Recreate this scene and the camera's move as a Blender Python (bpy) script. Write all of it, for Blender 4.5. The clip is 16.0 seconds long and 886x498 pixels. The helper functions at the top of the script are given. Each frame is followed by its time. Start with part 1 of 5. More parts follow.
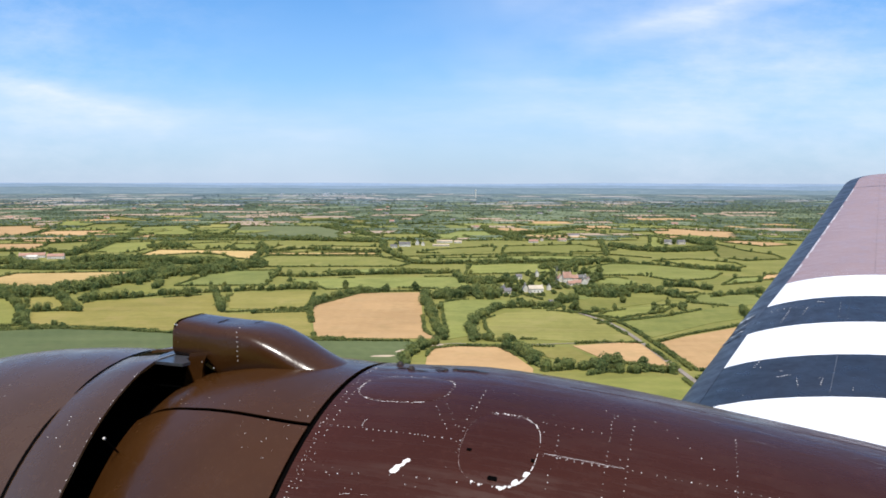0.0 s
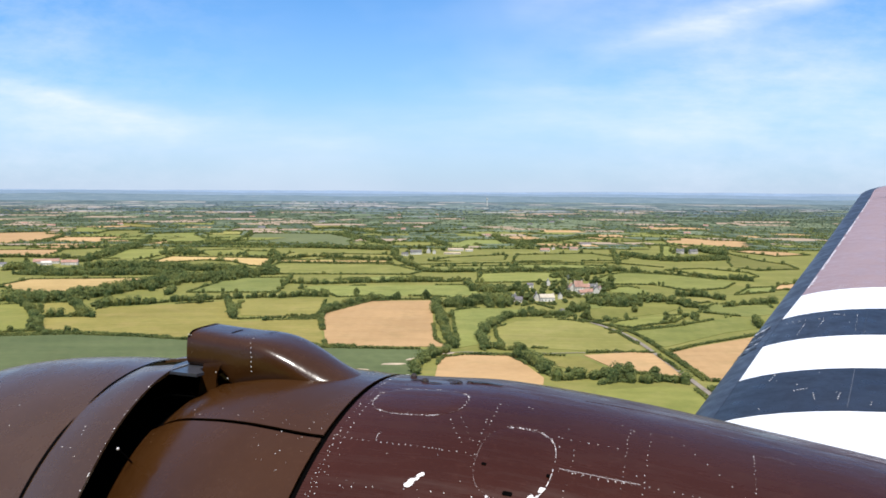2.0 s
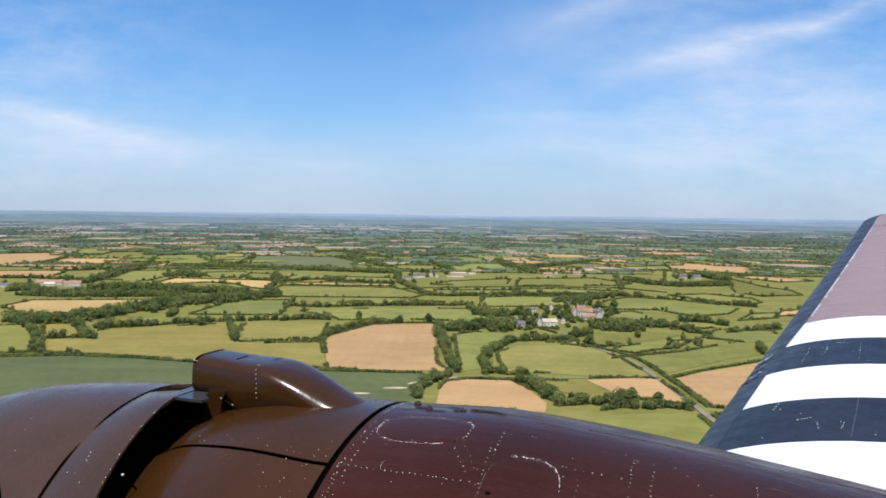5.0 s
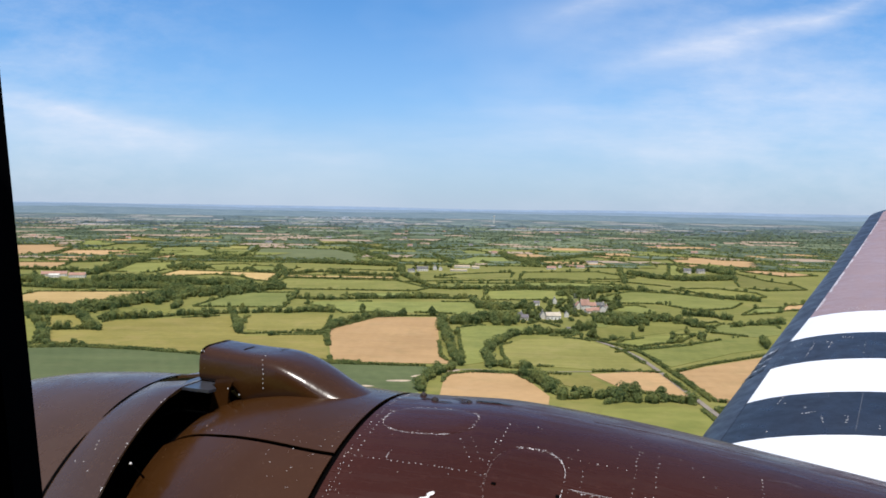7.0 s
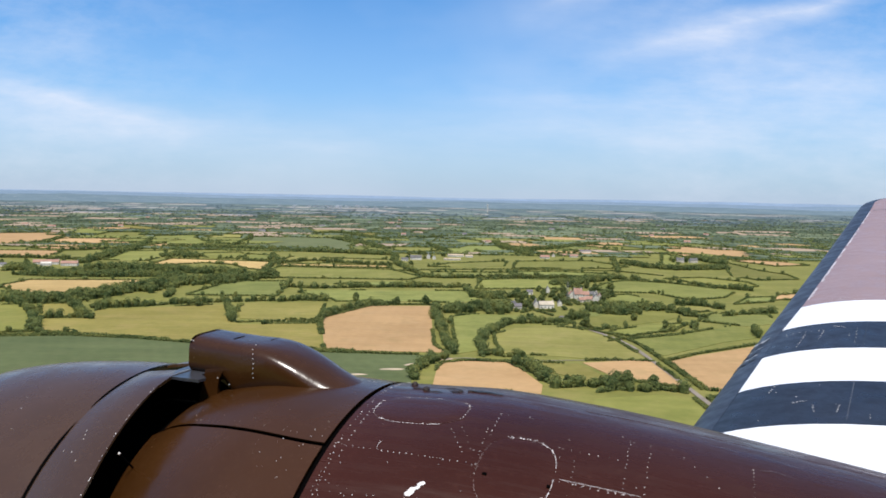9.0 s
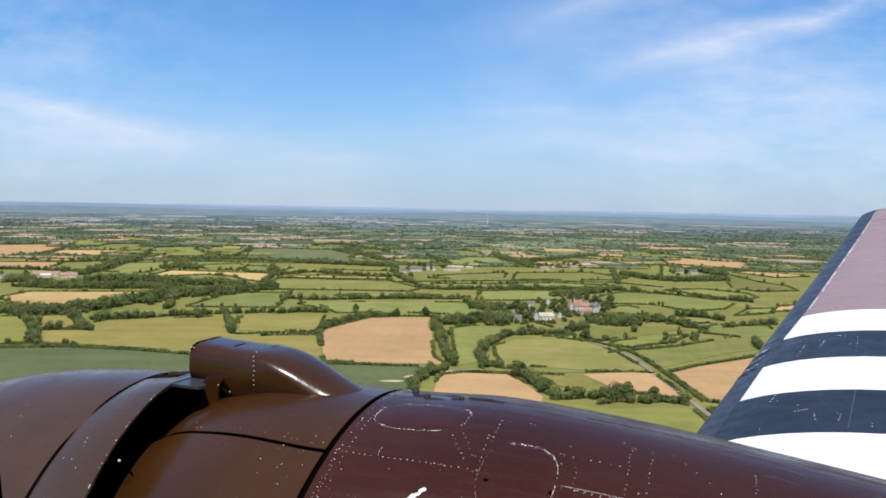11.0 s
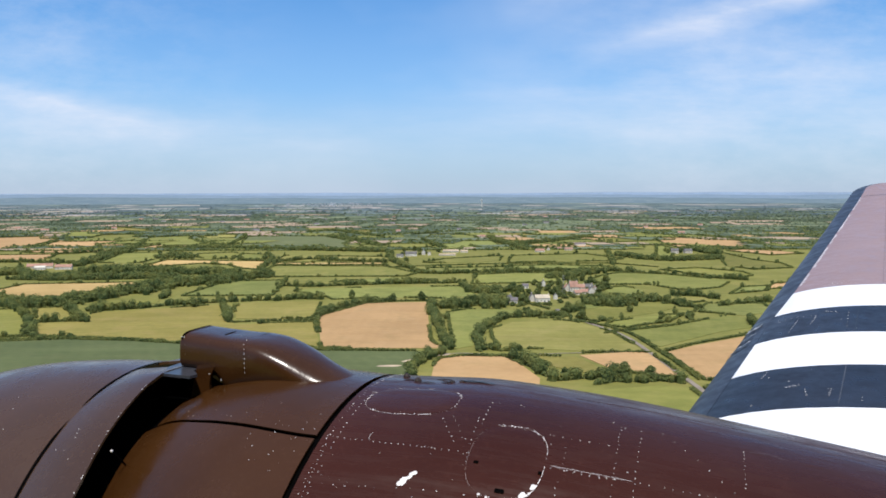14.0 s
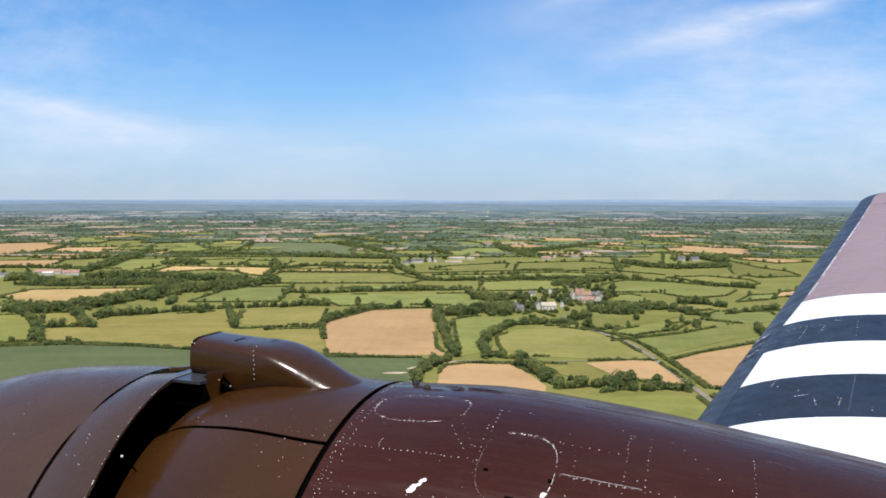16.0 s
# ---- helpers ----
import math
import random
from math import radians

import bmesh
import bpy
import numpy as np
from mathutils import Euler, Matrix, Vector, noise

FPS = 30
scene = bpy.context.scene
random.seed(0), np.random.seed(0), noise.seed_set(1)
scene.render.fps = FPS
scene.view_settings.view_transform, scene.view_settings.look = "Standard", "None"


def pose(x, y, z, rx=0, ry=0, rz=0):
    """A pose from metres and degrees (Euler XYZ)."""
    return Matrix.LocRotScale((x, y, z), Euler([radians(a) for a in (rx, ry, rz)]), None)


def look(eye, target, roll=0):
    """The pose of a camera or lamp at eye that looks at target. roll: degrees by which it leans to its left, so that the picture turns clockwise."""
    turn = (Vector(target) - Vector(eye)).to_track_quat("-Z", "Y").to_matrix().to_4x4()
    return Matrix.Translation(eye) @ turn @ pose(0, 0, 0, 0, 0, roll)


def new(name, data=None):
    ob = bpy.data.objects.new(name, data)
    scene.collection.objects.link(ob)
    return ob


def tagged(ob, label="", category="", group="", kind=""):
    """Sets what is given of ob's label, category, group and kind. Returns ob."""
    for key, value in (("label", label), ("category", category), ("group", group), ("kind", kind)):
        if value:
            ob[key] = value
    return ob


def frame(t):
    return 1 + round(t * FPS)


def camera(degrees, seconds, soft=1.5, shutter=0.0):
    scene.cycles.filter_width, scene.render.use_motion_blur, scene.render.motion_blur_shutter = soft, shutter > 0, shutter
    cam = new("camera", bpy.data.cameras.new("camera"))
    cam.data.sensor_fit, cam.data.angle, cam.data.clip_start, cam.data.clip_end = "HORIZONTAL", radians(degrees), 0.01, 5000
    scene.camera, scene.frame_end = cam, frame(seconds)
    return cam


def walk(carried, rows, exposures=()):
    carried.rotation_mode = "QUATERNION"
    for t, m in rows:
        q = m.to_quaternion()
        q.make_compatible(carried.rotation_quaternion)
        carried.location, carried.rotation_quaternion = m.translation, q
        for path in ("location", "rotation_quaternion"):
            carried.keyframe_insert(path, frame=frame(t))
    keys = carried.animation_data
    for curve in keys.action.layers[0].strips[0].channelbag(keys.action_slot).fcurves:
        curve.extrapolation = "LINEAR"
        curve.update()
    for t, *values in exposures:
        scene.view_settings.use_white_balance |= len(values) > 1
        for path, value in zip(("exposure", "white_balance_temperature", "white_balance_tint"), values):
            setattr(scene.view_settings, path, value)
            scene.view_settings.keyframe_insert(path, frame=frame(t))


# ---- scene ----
cam = camera(60.0, 16.0, soft=1.7)

# ---------------------------------------------------------------- camera
walk(cam, [
    (0, pose(0.0048, 0.0089, 119.9934, 85.420, -0.105, -1.016)),
    (0.5, pose(0.0041, 0.0089, 119.9994, 85.807, -0.127, -0.939)),
    (1, pose(0.0031, 0.0048, 119.9986, 85.992, -0.190, -0.980)),
    (1.5, pose(-0.0069, 0.0181, 119.9937, 85.811, -0.437, -0.376)),
    (2, pose(-0.0059, 0.0177, 120.0036, 86.026, -0.353, -0.159)),
    (2.5, pose(-0.0094, -0.0013, 120.0159, 87.362, -0.413, 0.032)),
    (3, pose(-0.0137, -0.0037, 120.0140, 87.709, -0.574, 0.099)),
    (3.5, pose(-0.0131, -0.0049, 120.0173, 87.865, -0.556, 0.098)),
    (4, pose(-0.0098, -0.0107, 120.0239, 88.367, -0.694, -0.035)),
    (6.5, pose(-0.0189, 0.0086, 120.0110, 86.715, -0.839, 0.370)),
    (7, pose(-0.0205, -0.0098, 120.0154, 87.276, -0.953, 0.365)),
    (7.5, pose(-0.0228, -0.0107, 120.0112, 87.685, -1.084, 0.044)),
    (8, pose(-0.0182, -0.0133, 120.0091, 87.619, -1.010, -0.025)),
    (8.5, pose(-0.0171, -0.0105, 120.0201, 87.757, -1.001, -0.164)),
    (9, pose(-0.0143, 0.0080, 120.0148, 86.451, -1.073, -0.111)),
    (11.5, pose(-0.0177, 0.0021, 119.9997, 87.409, -1.026, -0.119)),
    (12, pose(-0.0150, -0.0068, 120.0056, 86.814, -0.684, 0.104)),
    (12.5, pose(-0.0095, -0.0090, 120.0139, 87.367, -0.280, -0.198)),
    (13, pose(-0.0092, -0.0138, 120.0144, 87.488, -0.363, -0.488)),
    (13.5, pose(-0.0054, -0.0008, 120.0044, 86.818, -0.029, -0.423)),
    (14, pose(0.0049, 0.0049, 120.0004, 86.133, 0.106, -0.563)),
    (14.5, pose(0.0004, 0.0120, 120.0025, 86.207, -0.363, -0.418)),
    (15, pose(-0.0082, 0.0108, 119.9984, 86.168, -0.404, -0.155)),
    (15.5, pose(-0.0095, 0.0152, 119.9963, 86.089, -0.132, 0.098)),
    (16, pose(-0.0056, -0.0009, 120.0015, 86.662, -0.078, -0.088)),
], exposures=[(0, 0.52), (1.5, 0.56), (2.6, 0.60), (3.5, 0.37), (7, 0.35), (9, 0.37), (11.4, 0.34), (12, 0.27), (12.6, 0.31), (13.5, 0.33), (15, 0.37), (16, 0.40)])

EYE = 120.0                       # flying height over the fields, metres

# ---------------------------------------------------------------- sky and sun
SUN = Vector((-0.05, -0.43, 0.90)).normalized()      # towards the sun
sun_data = bpy.data.lights.new("sun", "SUN")
sun_data.energy, sun_data.angle, sun_data.color = 4.2, radians(0.53), (1.0, 0.95, 0.88)
sun = new("sun", sun_data)
sun.matrix_basis = look(SUN * 300, (0, 0, 0))

world = bpy.data.worlds.new("world")
scene.world = world
world.use_nodes = True


class Nodes:
    """Short hand for building node trees."""

    def __init__(self, tree):
        self.tree = tree
        tree.nodes.clear()

    def add(self, kind, values=None, **props):
        n = self.tree.nodes.new(kind)
        for k, v in props.items():
            setattr(n, k, v)
        for k, v in (values or {}).items():
            if isinstance(v, bpy.types.NodeSocket):
                self.tree.links.new(v, n.inputs[k])
            else:
                n.inputs[k].default_value = v
        return n

    def ramp(self, fac, *stops):
        n = self.add("ShaderNodeValToRGB", {"Fac": fac})
        e = n.color_ramp.elements
        while len(e) < len(stops):
            e.new(0.5)
        for el, (p, c) in zip(e, stops):
            el.position = p
            el.color = (*c, 1) if isinstance(c, tuple) else (c, c, c, 1)
        return n.outputs["Color"]

    def mix(self, fac, a, b, blend="MIX"):
        n = self.add("ShaderNodeMix", data_type="RGBA", blend_type=blend)
        for i, v in ((0, fac), (6, a), (7, b)):
            if isinstance(v, bpy.types.NodeSocket):
                self.tree.links.new(v, n.inputs[i])
            elif isinstance(v, tuple):
                n.inputs[i].default_value = (*v[:3], 1)
            else:
                n.inputs[i].default_value = v
        return n.outputs[2]

    def math(self, op, a, b=0.5, clamp=False):
        return self.add("ShaderNodeMath", {0: a, 1: b}, operation=op, use_clamp=clamp).outputs[0]

    def noise(self, vec, scale, detail=3.0, rough=0.55):
        return self.add("ShaderNodeTexNoise", {"Vector": vec, "Scale": scale, "Detail": detail, "Roughness": rough}).outputs[0]

    def mapped(self, vec, scale=(1, 1, 1), rot=(0, 0, 0), loc=(0, 0, 0)):
        return self.add("ShaderNodeMapping", {"Vector": vec, "Scale": scale, "Rotation": rot, "Location": loc}).outputs[0]


w = Nodes(world.node_tree)
ray = w.add("ShaderNodeTexCoord").outputs["Generated"]
sky = w.add("ShaderNodeTexSky", sky_type="NISHITA", sun_disc=False, sun_elevation=math.asin(SUN.z),
            sun_rotation=math.atan2(SUN.x, SUN.y), altitude=120.0, air_density=1.0, dust_density=0.7, ozone_density=2.0)
clear = w.mix(1.0, sky.outputs[0], (0.435, 0.86, 1.22), "MULTIPLY")
axes = w.add("ShaderNodeSeparateXYZ", {0: ray})
ahead = w.math("MAXIMUM", w.math("ABSOLUTE", axes.outputs[1]), 0.05)
across, upward = w.math("DIVIDE", axes.outputs[0], ahead), w.math("DIVIDE", axes.outputs[2], ahead)
flat = w.add("ShaderNodeCombineXYZ", {0: across, 1: upward}).outputs[0]
wisps = w.noise(w.mapped(flat, (3.0, 16.0, 1.0), (0, 0, -0.3)), 1.6, 6.0, 0.62)
bend = w.noise(flat, 5.0, 4.0, 0.55)


def streak(a0, u0, a1, u1, wide, strength):
    """A drawn-out plume of ice cloud between two directions of the sky."""
    long = math.hypot(a1 - a0, u1 - u0)
    ca, sa = (a1 - a0) / long, (u1 - u0) / long
    x, y = w.math("SUBTRACT", across, a0), w.math("SUBTRACT", upward, u0)
    t = w.math("DIVIDE", w.math("ADD", w.math("MULTIPLY", x, ca), w.math("MULTIPLY", y, sa)), long)
    off = w.math("ADD", w.math("SUBTRACT", w.math("MULTIPLY", y, ca), w.math("MULTIPLY", x, sa)), w.math("MULTIPLY", w.math("SUBTRACT", bend, 0.5), wide * 1.6))
    thick = w.ramp(w.math("DIVIDE", w.math("ABSOLUTE", off), wide), (0.0, 1.0), (0.35, 0.6), (1.0, 0.0))
    ends = w.ramp(w.math("ADD", w.math("MULTIPLY", t, 0.5), 0.25), (0.05, 0.0), (0.35, 1.0), (0.7, 1.0), (0.98, 0.0))
    body = w.ramp(wisps, (0.30, 0.25), (0.66, 1.0))
    return w.math("MULTIPLY", w.math("MULTIPLY", thick, ends), w.math("MULTIPLY", body, strength))


cloud = streak(0.276, 0.207, 0.556, 0.284, 0.026, 0.52)
for args in ((0.16, 0.262, 0.38, 0.33, 0.032, 0.42), (0.20, 0.140, 0.85, 0.175, 0.095, 0.38), (0.05, 0.085, 0.80, 0.090, 0.07, 0.27),
             (-0.619, 0.15, -0.394, 0.102, 0.022, 0.40), (-0.604, 0.173, -0.451, 0.199, 0.035, 0.24), (-0.80, 0.13, -0.30, 0.095, 0.06, 0.24), (-0.75, 0.10, -0.10, 0.075, 0.05, 0.16)):
    cloud = w.math("ADD", cloud, streak(*args), True)
veil = w.noise(w.mapped(flat, (1.0, 2.2, 1.0), (0, 0, -0.2), (0.7, 0.3, 0)), 2.0, 4.0, 0.55)
cloud = w.math("ADD", cloud, w.math("MULTIPLY", w.ramp(veil, (0.45, 0.0), (0.75, 1.0)), 0.22), True)
fleece = w.noise(w.mapped(flat, (2.6, 6.0, 1.0), (0, 0, 0.35), (0.2, 0.9, 0)), 3.4, 8.0, 0.66)
sides = w.ramp(w.math("ABSOLUTE", w.math("ADD", across, 0.06)), (0.10, 0.0), (0.42, 1.0))
cloud = w.math("ADD", cloud, w.math("MULTIPLY", w.math("MULTIPLY", w.ramp(fleece, (0.42, 0.0), (0.70, 1.0)), sides), 0.19), True)
haze = w.ramp(upward, (0.0, 0.85), (0.06, 0.62), (0.14, 0.28), (0.26, 0.06), (0.4, 0.0))
dome = w.mix(haze, clear, (3.85, 4.45, 5.65))
dome = w.mix(cloud, dome, (6.3, 6.6, 7.5))
back = w.add("ShaderNodeBackground", {"Color": dome, "Strength": 0.105})
w.add("ShaderNodeOutputWorld", {"Surface": back.outputs[0]})


# ---------------------------------------------------------------- materials
def material(name):
    m = bpy.data.materials.new(name)
    m.use_nodes = True
    return m, Nodes(m.node_tree)


def finish(n, colour, rough, normal=None, metal=0.0, **more):
    values = {"Base Color": colour, "Roughness": rough, "Metallic": metal}
    if normal is not None:
        values["Normal"] = normal
    values.update(more)
    b = n.add("ShaderNodeBsdfPrincipled", values)
    n.add("ShaderNodeOutputMaterial", {"Surface": b.outputs[0]})


def bumped(n, height, strength, distance):
    return n.add("ShaderNodeBump", {"Height": height, "Strength": strength, "Distance": distance}).outputs[0]


def aircraft_paint(name, dark, light, rough, ripple=0.25, smear=0.0, gloss=0.32, dimple=0.0):
    """Hand-sprayed gloss on sheet metal: patchy shade, fine dirt, slightly wavy skin."""
    m, n = material(name)
    p = n.add("ShaderNodeTexCoord").outputs["Object"]
    big = n.noise(p, 2.3, 4.0)
    fine = n.noise(p, 60.0, 4.0, 0.6)
    c = n.mix(n.ramp(big, (0.3, 0.0), (0.7, 1.0)), dark, light)
    c = n.mix(n.math("MULTIPLY", n.ramp(fine, (0.55, 0.0), (0.8, 1.0)), 0.25), c, tuple(min(1, v * 1.7 + 0.01) for v in light))
    if smear:
        flow = n.noise(n.mapped(p, (2.2, 26.0, 26.0)), 1.0, 6.0, 0.68)
        c = n.mix(n.math("MULTIPLY", n.ramp(flow, (0.52, 0.0), (0.78, 1.0)), smear), c, tuple(min(1, v * 2.4 + 0.02) for v in light))
        c = n.mix(n.math("MULTIPLY", n.ramp(flow, (0.26, 1.0), (0.44, 0.0)), smear), c, tuple(v * 0.35 for v in dark))
    r = n.add("ShaderNodeMapRange", {"Value": n.noise(p, 9.0, 5.0, 0.65), "From Min": 0.3, "From Max": 0.75, "To Min": rough * 0.75, "To Max": rough * 1.7}).outputs[0]
    if smear:
        r = n.math("ADD", r, n.math("MULTIPLY", n.ramp(flow, (0.40, 0.0), (0.70, 1.0)), 0.30))
    wavy = n.math("ADD", n.math("MULTIPLY", n.noise(p, 7.0, 2.0), 1.0), n.math("ADD", n.math("MULTIPLY", fine, 0.02), n.math("MULTIPLY", n.noise(p, 85.0, 1.0), dimple)))
    finish(n, c, r, bumped(n, wavy, ripple, 0.012), **{"Specular IOR Level": gloss})
    return m


def plain(name, colour, rough, metal=0.0, scale=30.0, spread=0.35, relief=0.2, distance=0.002, gloss=0.5):
    """A surface of one colour with grain and grime at two scales."""
    m, n = material(name)
    p = n.add("ShaderNodeTexCoord").outputs["Object"]
    a, b = n.noise(p, scale, 4.0, 0.6), n.noise(p, scale * 0.11, 3.0)
    dark = tuple(v * (1 - spread) for v in colour)
    bright = tuple(min(1, v * (1 + spread * 0.6)) for v in colour)
    c = n.mix(n.ramp(n.math("ADD", n.math("MULTIPLY", a, 0.5), n.math("MULTIPLY", b, 0.5)), (0.36, 0.0), (0.64, 1.0)), dark, bright)
    finish(n, c, rough, bumped(n, a, relief, distance), metal, **{"Specular IOR Level": gloss})
    return m


def crop_cover(name, low, high, other, furrow=0.15, patch=0.5, sway=0.0):
    """A field: drifts of colour, mottling, the faint lines of the machines, damp and thin patches."""
    m, n = material(name)
    p = n.add("ShaderNodeTexCoord").outputs["Object"]
    rnd = n.add("ShaderNodeObjectInfo").outputs["Random"]
    turn = n.add("ShaderNodeCombineXYZ", {"Z": n.math("MULTIPLY", rnd, 3.1)}).outputs[0]
    q = n.mapped(p, (1, 1, 1), turn)
    drift = n.noise(p, 0.012, 5.0, 0.60)
    mottle = n.noise(p, 0.16, 5.0, 0.65)
    swath = n.noise(n.mapped(p, (0.006, 0.075, 1.0), turn), 1.0, 4.0, 0.6)
    lines = n.add("ShaderNodeTexWave", {"Vector": q, "Scale": 0.028, "Distortion": 1.2, "Detail": 2.0, "Detail Scale": 0.6}).outputs["Fac"]
    f = n.math("ADD", n.math("MULTIPLY", drift, 0.45), n.math("ADD", n.math("MULTIPLY", mottle, 0.27), n.math("MULTIPLY", swath, 0.28)))
    c = n.mix(n.ramp(f, (0.36, 0.0), (0.64, 1.0)), tuple(v * 0.88 for v in low), tuple(v * 1.06 for v in high))
    c = n.mix(n.math("MULTIPLY", n.ramp(n.noise(p, 0.03, 4.0, 0.6), (0.50, 0.0), (0.68, 1.0)), patch), c, other)
    c = n.mix(n.math("MULTIPLY", n.ramp(n.noise(p, 0.045, 4.0, 0.62), (0.34, 1.0), (0.46, 0.0)), patch * 0.7), c, tuple(v * k for v, k in zip(low, (0.72, 0.84, 0.80))))
    c = n.mix(n.math("MULTIPLY", lines, furrow), c, tuple(v * 0.62 for v in low))
    tint = n.add("ShaderNodeMapRange", {"Value": rnd, "To Min": 0.86, "To Max": 1.12}).outputs[0]
    second = n.math("FRACT", n.math("MULTIPLY", rnd, 7.31))
    hue = n.add("ShaderNodeMapRange", {"Value": second, "To Min": 0.5 - 0.4 * sway, "To Max": 0.5 + sway}).outputs[0]
    fade = n.add("ShaderNodeMapRange", {"Value": second, "To Min": 1.0, "To Max": 1.0 - 4.0 * sway}).outputs[0]
    c = n.add("ShaderNodeHueSaturation", {"Hue": hue, "Color": c, "Value": tint, "Saturation": fade}).outputs[0]
    finish(n, c, 0.95, bumped(n, mottle, 0.5, 0.4), **{"Specular IOR Level": 0.1})
    return m


def leaf_cover(name, dark, light, tip):
    """Foliage: every leaf spray a little different, every few metres another tree."""
    m, n = material(name)
    g = n.add("ShaderNodeNewGeometry")
    rnd = g.outputs["Random Per Island"]
    far = n.noise(g.outputs["Position"], 0.045, 3.0)
    single = n.noise(g.outputs["Position"], 0.13, 2.0, 0.5)
    blend = n.math("ADD", n.math("MULTIPLY", rnd, 0.35), n.math("MULTIPLY", n.ramp(far, (0.35, 0.0), (0.65, 1.0)), 0.30))
    c = n.mix(n.math("ADD", blend, n.math("MULTIPLY", n.ramp(single, (0.36, 0.0), (0.64, 1.0)), 0.35)), dark, light)
    kinds = n.noise(g.outputs["Position"], 0.06, 2.0)
    c = n.mix(n.ramp(kinds, (0.54, 0.0), (0.66, 0.7)), c, tuple(v * k for v, k in zip(light, (1.12, 0.98, 0.85))))
    c = n.mix(n.ramp(kinds, (0.34, 0.75), (0.46, 0.0)), c, tuple(v * k for v, k in zip(dark, (0.62, 0.76, 0.80))))
    c = n.mix(n.ramp(rnd, (0.86, 0.0), (0.95, 0.6)), c, tip)
    face = n.add("ShaderNodeBsdfPrincipled", {"Base Color": c, "Roughness": 0.8, "Specular IOR Level": 0.06})
    through_leaf = n.add("ShaderNodeBsdfTranslucent", {"Color": c})
    both = n.add("ShaderNodeMixShader", {0: 0.45, 1: face.outputs[0], 2: through_leaf.outputs[0]})
    n.add("ShaderNodeOutputMaterial", {"Surface": both.outputs[0]})
    return m


BROWN = aircraft_paint("brown_gloss_paint", (0.035, 0.0136, 0.0036), (0.048, 0.0188, 0.0052), 0.19, 0.30, 0.0, 0.34, 0.11)
MAROON = aircraft_paint("maroon_brown_gloss_paint", (0.030, 0.0080, 0.0030), (0.041, 0.0110, 0.0042), 0.17, 0.10, 0.012, 0.28, 0.012)
COWL = aircraft_paint("cowling_gloss_paint", (0.050, 0.0240, 0.0085), (0.067, 0.0320, 0.0115), 0.22, 0.05, 0.0, 0.60, 0.012)
MAUVE = aircraft_paint("faded_wing_paint", (0.246, 0.170, 0.168), (0.272, 0.190, 0.188), 0.42, 0.012)
WHITE = aircraft_paint("white_stripe_paint", (0.67, 0.67, 0.68), (0.77, 0.77, 0.77), 0.4, 0.04)
BLACK = aircraft_paint("black_stripe_paint", (0.013, 0.015, 0.021), (0.021, 0.024, 0.033), 0.3, 0.09, 0.0, 0.20, 0.03)
BOOT = aircraft_paint("rubber_boot_surface", (0.024, 0.028, 0.038), (0.029, 0.033, 0.044), 0.36, 0.08)
# near-black base colour paints the shade inside the cowling and under the scoop
CAVITY_SHADE = plain("cavity_shade_black", (0.0015, 0.0014, 0.0014), 0.9, gloss=0.02)
# black for dark joints, and for the shade painted into seams and slits
SEAM_BLACK = plain("joint_and_gap_shade_black", (0.0015, 0.0013, 0.0013), 0.9, gloss=0.02)
CHIP = plain("bare_primer_chip", (0.66, 0.62, 0.59), 0.45, 0.0, 200.0, 0.2)
# pale tone for scuffed rubber and for sky sheen painted on its wrinkles
SCUFF_SHEEN = plain("scuffed_sheen_rubber", (0.26, 0.27, 0.29), 0.7, 0.0, 60.0, 0.5)
RIM = plain("dull_worn_edge", (0.30, 0.235, 0.215), 0.5, 0.0, 150.0, 0.5)
GRIME = plain("grimy_brown_sealant", (0.026, 0.016, 0.013), 0.55, 0.0, 160.0, 0.6, 0.8, 0.004, 0.3)
SCUFFED = plain("polished_worn_paint", (0.16, 0.13, 0.13), 0.35, 0.0, 120.0, 0.5)
STEEL = plain("dull_steel", (0.05, 0.045, 0.045), 0.4, 0.6, 90.0)
# near-zero colour paints the post's backlit, unlit inner side
FRAME = plain("backlit_frame_black", (0.0012, 0.0012, 0.0018), 0.95, gloss=0.02)

SOIL = crop_cover("dry_bare_soil", (0.408, 0.249, 0.112), (0.476, 0.296, 0.138), (0.445, 0.286, 0.143), 0.06, 0.4)
STUBBLE = crop_cover("ripening_grain", (0.414, 0.274, 0.106), (0.504, 0.342, 0.140), (0.392, 0.291, 0.101), 0.08, 0.35)
HAY = crop_cover("cut_hay_meadow", (0.196, 0.168, 0.040), (0.255, 0.214, 0.058), (0.285, 0.215, 0.076), 0.10, 0.5, 0.012)
PASTURE = crop_cover("grazed_pasture", (0.164, 0.166, 0.037), (0.226, 0.216, 0.053), (0.256, 0.222, 0.066), 0.08, 0.5, 0.018)
MEADOW = crop_cover("rough_meadow", (0.143, 0.146, 0.035), (0.204, 0.194, 0.050), (0.234, 0.200, 0.062), 0.06, 0.55, 0.018)
CROP = crop_cover("young_green_crop", (0.074, 0.090, 0.034), (0.104, 0.117, 0.045), (0.105, 0.108, 0.045), 0.08, 0.3, 0.018)
# haze is painted into these far colours: cooler, then bluer with distance
FARSOIL = crop_cover("hazed_dry_fields", (0.31, 0.225, 0.15), (0.38, 0.28, 0.19), (0.32, 0.255, 0.16), 0.0, 0.4)
FARGRASS = crop_cover("hazed_grassland", (0.132, 0.158, 0.088), (0.175, 0.200, 0.112), (0.18, 0.195, 0.115), 0.0, 0.4)
FARGREEN = crop_cover("hazed_green_fields", (0.110, 0.134, 0.076), (0.145, 0.168, 0.096), (0.14, 0.155, 0.09), 0.0, 0.4)
